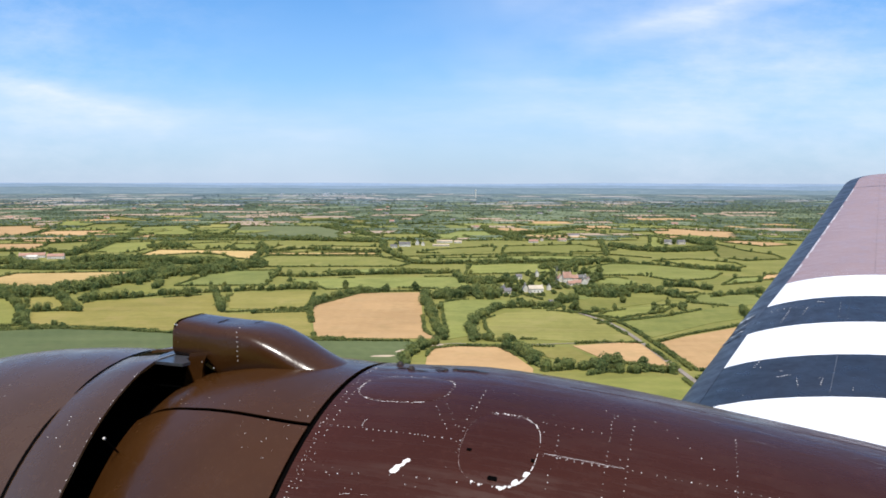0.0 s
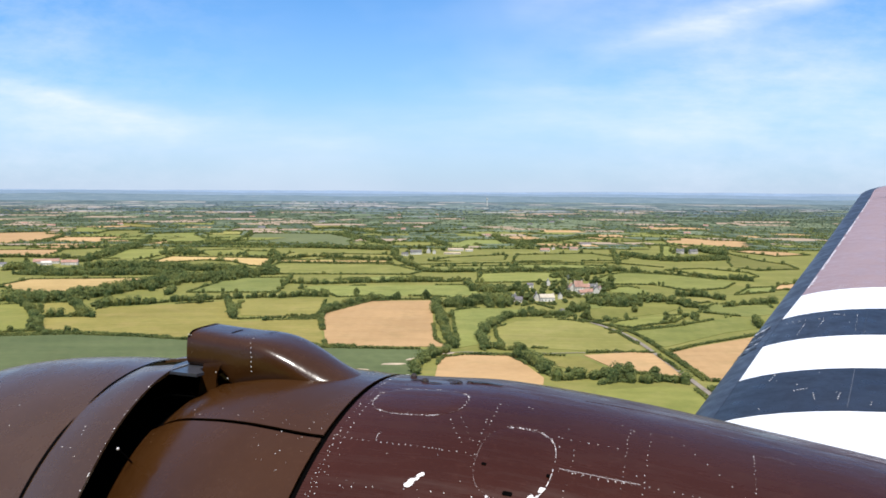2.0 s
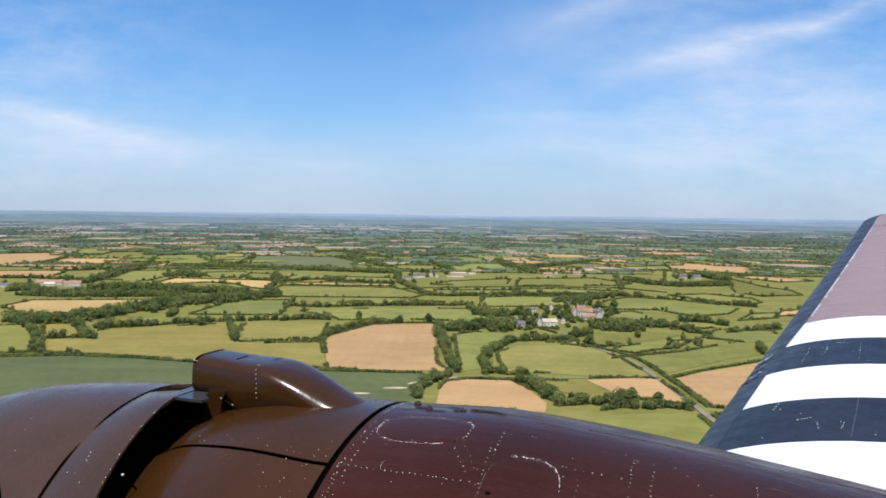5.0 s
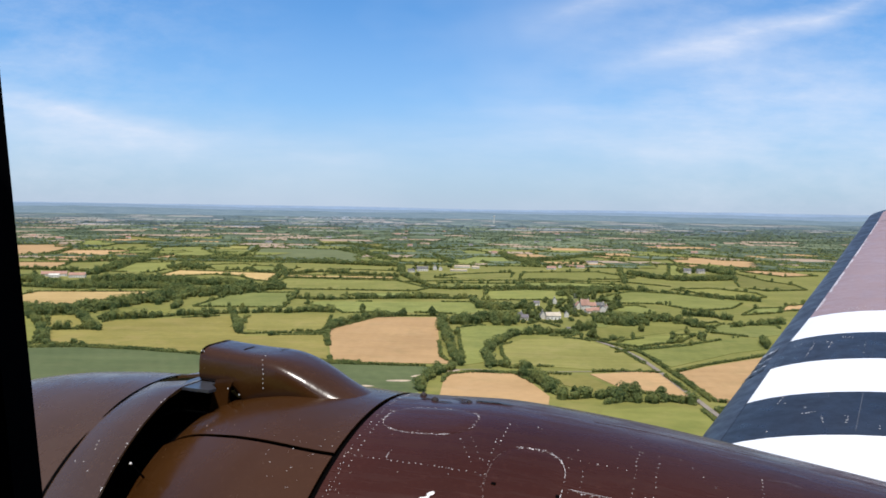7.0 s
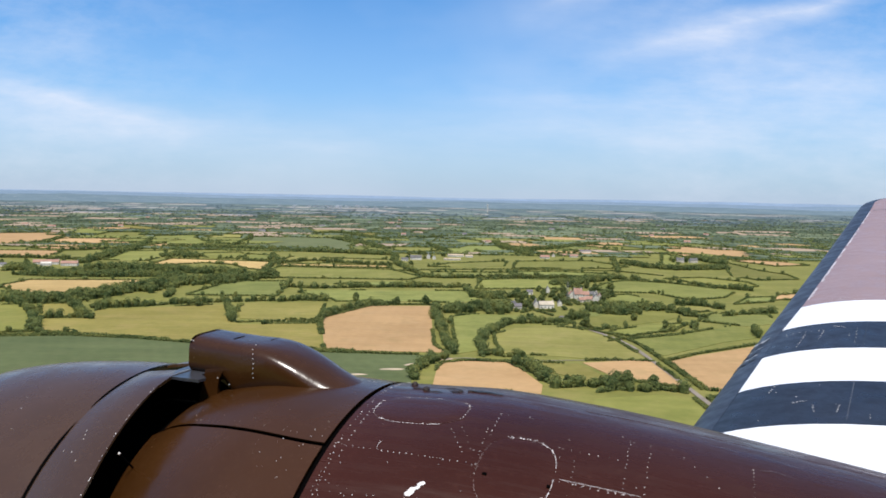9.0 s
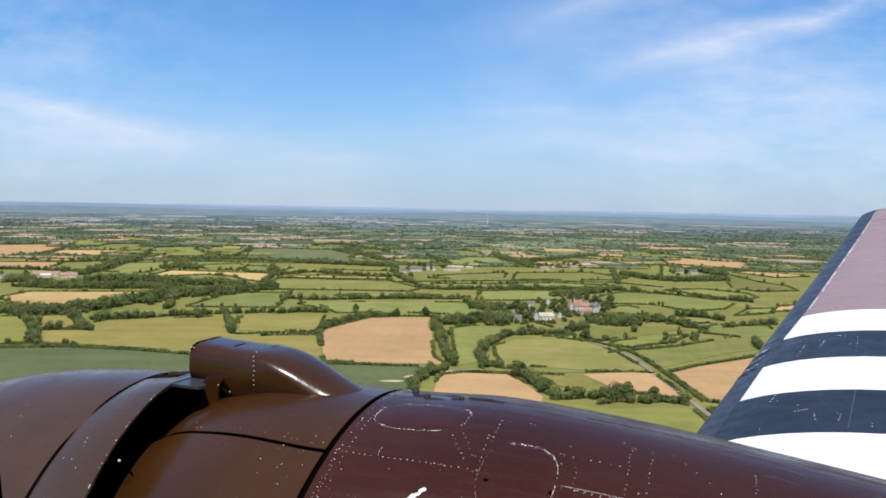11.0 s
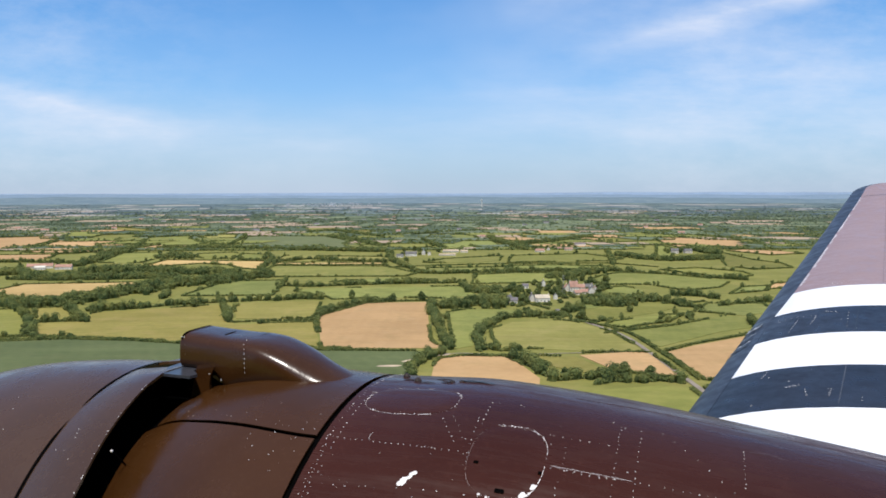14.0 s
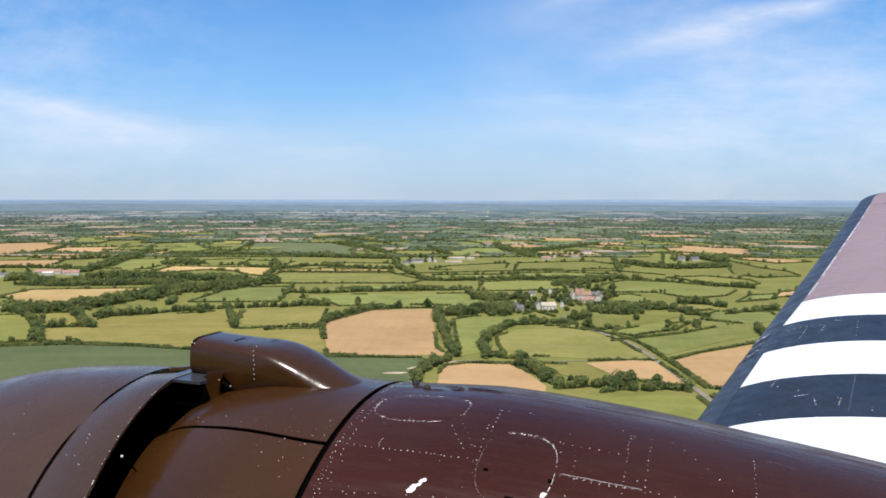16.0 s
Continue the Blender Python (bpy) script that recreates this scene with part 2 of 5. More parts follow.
FARWOOD = crop_cover("hazed_woodland_floor", (0.066, 0.088, 0.052), (0.092, 0.115, 0.066), (0.08, 0.10, 0.06), 0.0, 0.4)
HAZEGRASS = crop_cover("blue_haze_grassland", (0.140, 0.175, 0.155), (0.178, 0.214, 0.185), (0.185, 0.205, 0.18), 0.0, 0.4)
HAZESOIL = crop_cover("blue_haze_dry_fields", (0.33, 0.29, 0.26), (0.38, 0.34, 0.30), (0.33, 0.31, 0.28), 0.0, 0.4)
HAZEWOOD = crop_cover("blue_haze_woodland", (0.098, 0.133, 0.138), (0.122, 0.158, 0.160), (0.11, 0.145, 0.146), 0.0, 0.4)
YOUNG = crop_cover("half_grown_crop", (0.130, 0.150, 0.066), (0.168, 0.185, 0.082), (0.160, 0.168, 0.074), 0.06, 0.35, 0.018)
COVER = {"soil": (SOIL, "pale tan bare soil field bounded by hedgerows"),
         "stubble": (STUBBLE, "straw coloured grain field bounded by hedgerows"),
         "hay": (HAY, "yellow-green cut hay field bounded by hedgerows"),
         "pasture": (PASTURE, "bright green grazed pasture bounded by hedgerows"),
         "meadow": (MEADOW, "mid-green rough meadow bounded by hedgerows"),
         "young": (YOUNG, "blue-green half-grown crop field bounded by hedgerows"),
         "crop": (CROP, "dark green young crop field with smooth cover")}
LEAF = leaf_cover("hedge_foliage", (0.084, 0.110, 0.038), (0.202, 0.225, 0.072), (0.27, 0.27, 0.095))
LEAF_DARK = leaf_cover("tree_foliage", (0.084, 0.114, 0.042), (0.216, 0.242, 0.080), (0.30, 0.30, 0.105))
# both far foliage tiers carry the distance haze in their leaf colour
LEAF_HAZE = leaf_cover("blue_haze_foliage", (0.110, 0.146, 0.155), (0.145, 0.185, 0.190), (0.17, 0.20, 0.20))
LEAF_FAR = leaf_cover("hazed_foliage", (0.098, 0.128, 0.078), (0.158, 0.188, 0.108), (0.19, 0.21, 0.12))
BARK = plain("grey_brown_bark", (0.12, 0.09, 0.06), 0.9, 0.0, 3.0)
ASPHALT = plain("worn_lane_surface", (0.225, 0.182, 0.135), 0.9, 0.0, 0.5)
SLATE = plain("grey_slate_roof", (0.15, 0.14, 0.13), 0.85, 0.0, 1.2, gloss=0.15)
TILE = plain("orange_red_tile_roof", (0.35, 0.190, 0.130), 0.8, 0.0, 1.2)
SHEET = plain("weathered_sheet_roof", (0.17, 0.15, 0.15), 0.85, 0.0, 0.8, gloss=0.15)
STONE = plain("pale_stone_wall", (0.55, 0.48, 0.38), 0.85, 0.0, 1.0)
RENDERED = plain("cream_rendered_wall", (0.60, 0.55, 0.46), 0.8, 0.0, 0.7)
THATCH = plain("pale_straw_roof", (0.48, 0.40, 0.29), 0.9, 0.0, 0.8)
GLASS = plain("dark_window_glass", (0.02, 0.025, 0.03), 0.08)
SAND = plain("bare_sandy_patch", (0.50, 0.38, 0.25), 0.95, 0.0, 0.4)
# the hills' blue is distance haze put into the base colour
HILL = plain("haze_blue_hills", (0.185, 0.245, 0.318), 1.0, 0.0, 0.02, 0.12, 0.0)


def upland(name, wood, grass, pale):
    """Far high ground: woods broken by thin slips of field, haze mixed into the colours."""
    m, n = material(name)
    p = n.add("ShaderNodeTexCoord").outputs["Object"]
    slips = n.noise(n.mapped(p, (1.0, 1.0, 22.0)), 0.010, 5.0, 0.62)
    grain = n.noise(n.mapped(p, (1.0, 1.0, 9.0)), 0.035, 4.0, 0.6)
    c = n.mix(n.ramp(slips, (0.44, 0.0), (0.60, 1.0)), wood, grass)
    c = n.mix(n.ramp(grain, (0.62, 0.0), (0.72, 0.8)), c, pale)
    finish(n, c, 1.0, None, **{"Specular IOR Level": 0.0})
    return m


# bluish tones paint the haze over these ranges
RIDGE = upland("hazed_wooded_upland", (0.118, 0.160, 0.182), (0.145, 0.188, 0.205), (0.25, 0.265, 0.27))
UPLAND = upland("blue_haze_wooded_upland", (0.150, 0.203, 0.252), (0.172, 0.222, 0.268), (0.24, 0.275, 0.30))


# ---------------------------------------------------------------- helpers for things
def mesh_of(name, verts, faces, mat, smooth=False):
    me = bpy.data.meshes.new(name)
    me.from_pydata(verts, [], faces)
    me.update()
    for m in (mat if isinstance(mat, (list, tuple)) else [mat]):
        me.materials.append(m)
    if smooth:
        me.polygons.foreach_set("use_smooth", np.ones(len(me.polygons), dtype=bool))
    return me


def part(name, bm, mat, parent, label="", smooth=False):
    """Links a bmesh as one mesh object under a thing or a part."""
    me = bpy.data.meshes.new(name)
    bmesh.ops.recalc_face_normals(bm, faces=bm.faces)
    bm.to_mesh(me)
    bm.free()
    me.materials.append(mat)
    if smooth:
        me.polygons.foreach_set("use_smooth", np.ones(len(me.polygons), dtype=bool))
        me.set_sharp_from_angle(angle=radians(38))
    ob = new(name, me)
    ob.parent = parent
    return tagged(ob, label)


def empty(name, m, label, category, group=""):
    ob = new(name)
    ob.matrix_basis = m
    return tagged(ob, label, category, group)


def box_into(bm, x0, x1, y0, y1, z0, z1):
    v = [bm.verts.new(c) for c in ((x0, y0, z0), (x1, y0, z0), (x1, y1, z0), (x0, y1, z0), (x0, y0, z1), (x1, y0, z1), (x1, y1, z1), (x0, y1, z1))]
    for f in ((3, 2, 1, 0), (4, 5, 6, 7), (0, 1, 5, 4), (1, 2, 6, 5), (2, 3, 7, 6), (3, 0, 4, 7)):
        bm.faces.new([v[i] for i in f])


def box_mesh(*dims):
    bm = bmesh.new()
    box_into(bm, *dims)
    return bm


# ---------------------------------------------------------------- the land
FLAT, FAR = 1700.0, 3100.0        # level as far as FLAT; beyond, drawn in along the camera's rays to fit its view


def land(x, y, up=0.0):
    """A point of the plan on the ground: level near by; farther off pulled in along its ray to the eye, so it looks
    level from the camera.
    """
    x, y = np.asarray(x, float), np.asarray(y, float)
    d = np.maximum(np.hypot(x, y), 1e-6)
    over = np.maximum(d - FLAT, 0.0)
    near = np.minimum(d, FLAT) + FAR * (1 - 1 / (1 + over / FAR))
    k = near / d
    return np.stack([x * k, y * k, EYE * (1 - k) + up * k], -1)


def ring_ground():
    radii = np.concatenate([[60, 150, 300, 500, 800, 1200], np.geomspace(1700, 60000, 70), [400000]])
    ang = np.linspace(0, 2 * np.pi, 121)[:-1]
    v = [land(r * np.sin(ang), r * np.cos(ang)) for r in radii]
    verts = np.concatenate([[[0, 0, 0]], *v])
    n = len(ang)
    faces, which = [(0, 1 + (i + 1) % n, 1 + i) for i in range(n)], [0] * n
    for k in range(len(radii) - 1):
        b = 1 + k * n
        faces += [(b + i, b + (i + 1) % n, b + n + (i + 1) % n, b + n + i) for i in range(n)]
        # the outer rings take the haze-tinted colours
        which += [0 if radii[k] < 2300 else 1 if radii[k] < 4600 else 2] * n
    me = mesh_of("ground", verts.tolist(), faces, [MEADOW, FARGREEN, HAZEWOOD], True)
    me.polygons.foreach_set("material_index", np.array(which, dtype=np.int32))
    tagged(new("ground", me), "green farmland reaching out to the horizon", "ground", kind="structure")


ring_ground()

FIELDS = []


def field(cover, *corners):
    """A field by its corners on the plan."""
    mat, label = COVER[cover]
    c = np.array(corners, float)
    top, low = land(c[:, 0], c[:, 1], 0.35), land(c[:, 0], c[:, 1], -1.5)
    n = len(c)
    faces = [tuple(range(n))] + [(i, n + i, n + (i + 1) % n, (i + 1) % n) for i in range(n)]
    ob = new("field", mesh_of("field", np.concatenate([top, low]).tolist(), faces, mat))
    bm = bmesh.new()
    bm.from_mesh(ob.data)
    bmesh.ops.recalc_face_normals(bm, faces=bm.faces)
    bm.to_mesh(ob.data)
    bm.free()
    tagged(ob, label, "field", "fields of the plain", "structure")
    FIELDS.append(c)


field("crop", (-397, 632), (-315, 648), (-253, 639), (-195, 620), (-90, 596), (-16, 591), (1, 586), (-10, 555), (-18, 512), (-17, 453), (-277, 441))
field("hay", (-348, 665), (-380, 732), (-338, 743), (-359, 798), (-241, 856), (-205, 746), (-190, 723), (-117, 735), (-92, 605), (-205, 629), (-256, 646), (-319, 656))
field("hay", (-437, 831), (-408, 841), (-369, 777), (-363, 759), (-392, 753))
field("pasture", (-510, 806), (-453, 829), (-427, 792), (-355, 662), (-413, 653))
field("hay", (-229, 867), (-185, 876), (-132, 886), (-123, 778), (-125, 756), (-198, 757))
field("soil", (-119, 767), (-79, 862), (-60, 868), (-10, 873), (-7, 737), (-4, 635), (5, 604), (-91, 605))
field("stubble", (-571, 990), (-571, 1065), (-394, 1093), (-414, 1046), (-423, 980), (-450, 958), (-455, 923), (-510, 923))
field("pasture", (-547, 1166), (-538, 1224), (-462, 1214), (-455, 1161), (-524, 1143))
field("pasture", (-310, 932), (-301, 1059), (-280, 1099), (-217, 1107), (-200, 937))
field("pasture", (-373, 854), (-335, 914), (-322, 893), (-319, 869), (-349, 856))
field("stubble", (-510, 1334), (-517, 1474), (-313, 1436), (-297, 1276), (-330, 1293), (-369, 1365), (-427, 1393), (-479, 1338))
field("pasture", (-622, 1416), (-672, 1655), (-604, 1686), (-549, 1527), (-544, 1415))
field("meadow", (-726, 1414), (-802, 1632), (-703, 1669), (-657, 1424))
field("soil", (-1028, 1627), (-1409, 2233), (-1190, 2405), (-1085, 2211), (-1026, 1984), (-992, 1864), (-1036, 1786))
field("pasture", (97, 467), (142, 480), (159, 474), (160, 423), (143, 384), (81, 406))
field("pasture", (169, 473), (223, 484), (242, 466), (180, 376), (167, 408))
field("soil", (-971, 1892), (-1053, 2152), (-849, 2170), (-766, 1887), (-830, 1828))
field("soil", (-918, 1452), (-1008, 1595), (-808, 1631), (-769, 1537), (-782, 1460))
field("soil", (-909, 1687), (-903, 1759), (-731, 1782), (-706, 1706), (-818, 1667))
field("meadow", (-1023, 2261), (-1070, 2480), (-955, 2512), (-875, 2264), (-895, 2224))
field("hay", (-1328, 2904), (-1276, 3114), (-1015, 2835), (-985, 2686), (-1183, 2836))
field("pasture", (-732, 1894), (-855, 2304), (-758, 2403), (-718, 2234), (-636, 2128), (-552, 1931), (-651, 1935))
field("hay", (-722, 2338), (-710, 2496), (-639, 2474), (-599, 2297), (-669, 2246))
field("young", (-478, 1875), (-519, 2068), (-572, 2339), (-511, 2428), (-368, 2427), (-293, 2270), (-218, 2025), (-161, 1787), (-251, 1831), (-340, 1880))
field("pasture", (-498, 1567), (-503, 1632), (-440, 1679), (-416, 1630), (-398, 1507), (-446, 1499))
field("pasture", (-381, 1480), (-407, 1632), (-353, 1607), (-331, 1488))
field("hay", (-307, 1492), (-310, 1582), (-97, 1539), (-85, 1444), (-197, 1441), (-292, 1440))
field("stubble", (-295, 1401), (-99, 1405), (-88, 1370), (-95, 1358), (-287, 1365))
field("meadow", (-281, 1228), (-283, 1343), (-84, 1325), (-29, 1204), (-47, 1158), (-192, 1157), (-243, 1152))
field("pasture", (-151, 1084), (-70, 1131), (3, 1108), (-67, 1064))
field("pasture", (-182, 980), (-166, 1006), (33, 1027), (52, 929), (10, 904), (-30, 910), (-97, 904), (-121, 897), (-130, 917))
field("pasture", (12, 793), (34, 815), (74, 813), (102, 792), (72, 775), (52, 725), (38, 690), (31, 613), (15, 600), (13, 691))
field("hay", (50, 693), (74, 729), (119, 740), (131, 733), (145, 709), (156, 672), (161, 614), (160, 591), (113, 590), (79, 600), (53, 603), (48, 643))
field("soil", (3, 564), (20, 573), (52, 570), (60, 547), (69, 500), (65, 476), (-4, 485), (-1, 548))
field("hay", (70, 572), (105, 569), (118, 524), (105, 512), (83, 535))
field("soil", (109, 574), (156, 587), (164, 579), (166, 539), (165, 506), (151, 511), (126, 526), (121, 533))
field("soil", (176, 582), (207, 609), (274, 656), (327, 692), (314, 607), (242, 494), (188, 488), (176, 495))
field("pasture", (169, 678), (217, 703), (292, 763), (314, 747), (290, 695), (253, 673), (180, 606), (174, 634))
field("pasture", (158, 710), (169, 730), (212, 760), (254, 778), (226, 731), (175, 696))
field("pasture", (140, 758), (159, 801), (188, 803), (224, 826), (258, 821), (232, 788), (177, 750), (155, 729))
field("pasture", (137, 811), (150, 850), (192, 877), (206, 860), (168, 818))
field("hay", (255, 854), (278, 918), (320, 911), (321, 878), (283, 856))
field("pasture", (217, 1087), (253, 1161), (291, 1207), (359, 1173), (410, 1101), (416, 1074), (376, 1005), (320, 970), (290, 1041), (235, 1041))
field("pasture", (213, 1002), (253, 1018), (267, 977), (252, 931), (216, 960))
field("pasture", (49, 1055), (63, 1179), (129, 1205), (204, 1196), (181, 1076), (114, 1063))
field("pasture", (113, 1249), (135, 1333), (214, 1343), (299, 1312), (285, 1270))
field("meadow", (-16, 1224), (-13, 1293), (128, 1311), (111, 1250), (14, 1218))
field("pasture", (132, 1400), (158, 1565), (314, 1605), (362, 1470), (320, 1427), (183, 1408))
field("meadow", (-23, 1402), (17, 1486), (136, 1561), (120, 1436), (47, 1401))
field("pasture", (11, 2156), (151, 2157), (159, 1909), (72, 1789), (23, 1821), (-16, 2015))
field("pasture", (-115, 1858), (-120, 2072), (-44, 2144), (-3, 1879), (-59, 1766))
field("meadow", (-22, 2269), (-13, 2442), (116, 2437), (122, 2270), (57, 2256))
field("hay", (156, 2601), (224, 2660), (329, 2383), (285, 2245), (196, 2319))
field("pasture", (191, 2138), (314, 2192), (304, 1982), (277, 1846), (180, 1809))
field("meadow", (430, 2031), (481, 2228), (509, 2205), (461, 2013))
field("pasture", (482, 2042), (544, 2271), (606, 2285), (544, 2053))
field("soil", (620, 2173), (695, 2274), (821, 2083), (806, 1942), (726, 1808), (648, 1893), (571, 1800), (584, 1945))
field("soil", (644, 1688), (696, 1730), (760, 1675), (773, 1600), (685, 1558))
field("pasture", (438, 1508), (534, 1852), (557, 1877), (549, 1742), (459, 1485))
field("meadow", (611, 1667), (610, 1605), (602, 1442), (620, 1364), (601, 1280), (523, 1252), (503, 1317))
field("pasture", (362, 936), (407, 1008), (451, 1024), (424, 969))
field("pasture", (368, 1252), (440, 1280), (489, 1213), (481, 1154), (433, 1111))
field("meadow", (270, 794), (306, 854), (368, 851), (351, 789), (310, 764))
field("soil", (426, 981), (464, 1045), (522, 1078), (501, 1018))
field("hay", (-425, 2804), (-310, 2890), (-231, 2861), (-214, 2466), (-280, 2412))
field("soil", (-443, 2447), (-462, 2606), (-401, 2622), (-380, 2462))
field("pasture", (103, 753), (119, 775), (134, 773), (125, 754))
field("meadow", (19, 831), (33, 891), (77, 895), (71, 856))
field("soil", (-961, 1167), (-722, 1141), (-600, 918), (-735, 886))
field("pasture", (-1161, 1486), (-1021, 1574), (-846, 1269), (-953, 1213))


# ---------------------------------------------------------------- hedges, belts of trees and woods
rng = np.random.default_rng(7)


def leaf_cloud(centres, rad, high, count, leaf):
    """Loose leaf sprays over uneven crowns. centres (N,3) at the foot; rad, high (N). Returns triangles (M,3,3)."""
    n = len(centres)
    u = rng.normal(size=(n, count, 3))
    u[..., 2] = np.where(u[..., 2] < -0.5, -u[..., 2], u[..., 2])
    u /= np.linalg.norm(u, axis=-1, keepdims=True)
    lump = rng.normal(size=(n, 6, 3))
    lump[..., 2] = np.abs(lump[..., 2])
    lump /= np.linalg.norm(lump, axis=-1, keepdims=True)
    near = (u[:, :, None, :] * lump[:, None, :, :]).sum(-1).max(-1)
    shell = (0.62 + 0.44 * np.clip(near, 0, 1) ** 3 + rng.normal(0, 0.07, (n, count)))[..., None]
    size = np.stack([rad, rad, high * 0.5], -1)[:, None, :]
    middle = centres[:, None, :] + np.stack([0 * high, 0 * high, high * 0.47], -1)[:, None, :]
    p = middle + u * shell * size
    nrm = u / size
    nrm /= np.linalg.norm(nrm, axis=-1, keepdims=True)
    nrm += rng.normal(0, 0.45, nrm.shape) + np.array([0, 0, 0.55])
    nrm /= np.linalg.norm(nrm, axis=-1, keepdims=True)
    t = np.cross(nrm, rng.normal(size=nrm.shape))
    t /= np.linalg.norm(t, axis=-1, keepdims=True)
    b = np.cross(nrm, t)
    s = (np.asarray(leaf).reshape(-1, 1, 1) * rng.uniform(0.7, 1.35, (n, count, 1)))
    tri = np.stack([p + t * s, p - t * 0.6 * s + b * 0.9 * s, p - t * 0.55 * s - b * 0.85 * s], 2)
    return tri.reshape(-1, 3, 3)


def cores(centres, rad, high, k=7):
    """The dense dark inside of each crown."""
    a = np.linspace(0, 2 * np.pi, k + 1)[:-1]
    rings = [(0.58, 0.0), (0.72, 0.40), (0.45, 0.70)] if k > 5 else [(0.66, 0.0), (0.62, 0.52)]
    tris = []
    pts = []
    for f, h in rings:
        pts.append(centres[:, None, :] + np.stack([rad[:, None] * f * np.cos(a), rad[:, None] * f * np.sin(a), np.repeat((high * h)[:, None], k, 1)], -1))
    top = centres + np.stack([0 * rad, 0 * rad, high * 0.82], -1)
    for i in range(k):
        j = (i + 1) % k
        for r in range(len(rings) - 1):
            tris.append(np.stack([pts[r][:, i], pts[r][:, j], pts[r + 1][:, j]], 1))
            tris.append(np.stack([pts[r][:, i], pts[r + 1][:, j], pts[r + 1][:, i]], 1))
        tris.append(np.stack([pts[-1][:, i], pts[-1][:, j], top], 1))
    return np.concatenate(tris)


def soup(name, tris, mat):
    """One mesh out of loose triangles (M,3,3)."""
    m = len(tris)
    me = bpy.data.meshes.new(name)
    me.vertices.add(m * 3)
    me.vertices.foreach_set("co", tris.reshape(-1).astype(np.float32))
    me.loops.add(m * 3)
    me.loops.foreach_set("vertex_index", np.arange(m * 3, dtype=np.int32))
    me.polygons.add(m)
    me.polygons.foreach_set("loop_start", np.arange(0, m * 3, 3, dtype=np.int32))
    me.update(calc_edges=True)
    me.materials.append(mat)
    return me


def along(points, step, wander):
    """Places along a line of the plan, a little off it."""
    p = np.array(points, float)
    out = []
    for a, b in zip(p[:-1], p[1:]):
        n = max(2, int(np.hypot(*(b - a)) / step))
        out.append(a + (b - a) * (np.arange(n)[:, None] + rng.uniform(0, 0.9, (n, 1))) / n)
    out = np.concatenate(out)
    return out + rng.normal(0, wander, out.shape)


KINDS = {"hedge": (1.6, 0.45, (1.1, 2.2), (1.5, 3.2), 52, 0.47),
         "tree": (4.4, 1.5, (2.0, 6.0), (3.0, 11.0), 205, 0.61),
         "copse": (3.2, 8.5, (3.0, 6.8), (5.5, 14.5), 170, 0.78),
         "wood": (3.6, 6.0, (2.6, 6.0), (4.0, 11.5), 145, 0.78)}
TEXTS = {"copse": "deep belt of tall dark green woodland trees", "hedge": "trimmed green field hedge along the boundary", "tree": "dense row of dark green hedgerow trees", "wood": "belt of mixed dark green woodland trees"}


def belt(kind, *points):
    """Crowns of uneven size along a line of the plan, with a hedge bottom that joins them."""
    step, wander, wide, tall, count, leaf = KINDS[kind]
    q = along(points, step, wander)
    big = rng.beta(1.3, 1.8, len(q))
    if kind in ("wood", "copse"):
        q = np.concatenate([q, along(points, step, wander * 1.2), along(points, step * 1.4, wander * 0.7)])
        big = rng.beta(1.6, 1.5, len(q))
    if kind != "hedge":
        fill = along(points, 2.0, 0.6 if kind == "tree" else wander)
        q, big = np.concatenate([q, fill]), np.concatenate([big, rng.uniform(-0.25, 0.12, len(fill))])
    d = np.hypot(q[:, 0], q[:, 1])
    n = len(q)
    swing = 0.75 + 0.5 * np.array([noise.noise((x * 0.02, y * 0.02, 3.1)) * 0.5 + 0.5 for x, y in q])
    k = land(q[:, 0], q[:, 1])
    shrink = np.hypot(k[:, 0], k[:, 1]) / d
    r, h = [(lo + (hi - lo) * np.clip(big + rng.normal(0, 0.10, n), -0.15, 1)) * swing * shrink for lo, hi in (wide, tall)]
    tris = []
    for small in (False, True):
        pick = (h < 4.0) == small
        c = int(count * (1.0 if d.mean() < 900 else 0.6) * (0.35 if small and kind != "hedge" else 1.0))
        lf = (leaf * (1.0 if d.mean() < 900 else 1.3)) * shrink[pick]
        if pick.any():
            tris += [leaf_cloud(k[pick], r[pick], h[pick], c, lf), cores(k[pick], r[pick], h[pick], 4 if small else 7)]
    ob = new("hedgerow" if kind == "hedge" else "tree_belt", soup("foliage", np.concatenate(tris), LEAF if kind == "hedge" else LEAF_DARK))
    tagged(ob, TEXTS[kind], "hedge" if kind == "hedge" else "trees", kind="stuff")


belt("copse", (-483, 853), (-441, 844), (-423, 860), (-406, 886), (-394, 935))
belt("copse", (-399, 946), (-375, 966), (-365, 1039), (-326, 1064), (-294, 1121), (-254, 1167))
belt("copse", (-565, 1239), (-528, 1255), (-477, 1231), (-399, 1213), (-314, 1196))
belt("tree", (-631, 1130), (-556, 1114), (-486, 1122), (-408, 1140))
belt("tree", (-326, 908), (-333, 953))
belt("tree", (-369, 810), (-327, 826), (-288, 858), (-249, 875), (-188, 895))
belt("tree", (-442, 812), (-410, 766), (-378, 712), (-346, 657))
belt("tree", (-404, 837), (-375, 793), (-348, 749))
belt("tree", (-385, 739), (-356, 745), (-337, 739))
belt("hedge", (-394, 643), (-317, 652), (-255, 643), (-203, 624), (-91, 601), (-41, 593), (-16, 594))
belt("tree", (-240, 862), (-215, 790), (-198, 732))
belt("hedge", (-198, 732), (-167, 742), (-117, 746))
belt("tree", (-119, 763), (-111, 811), (-93, 842), (-77, 872), (-48, 879))
belt("hedge", (-48, 879), (-3, 883))
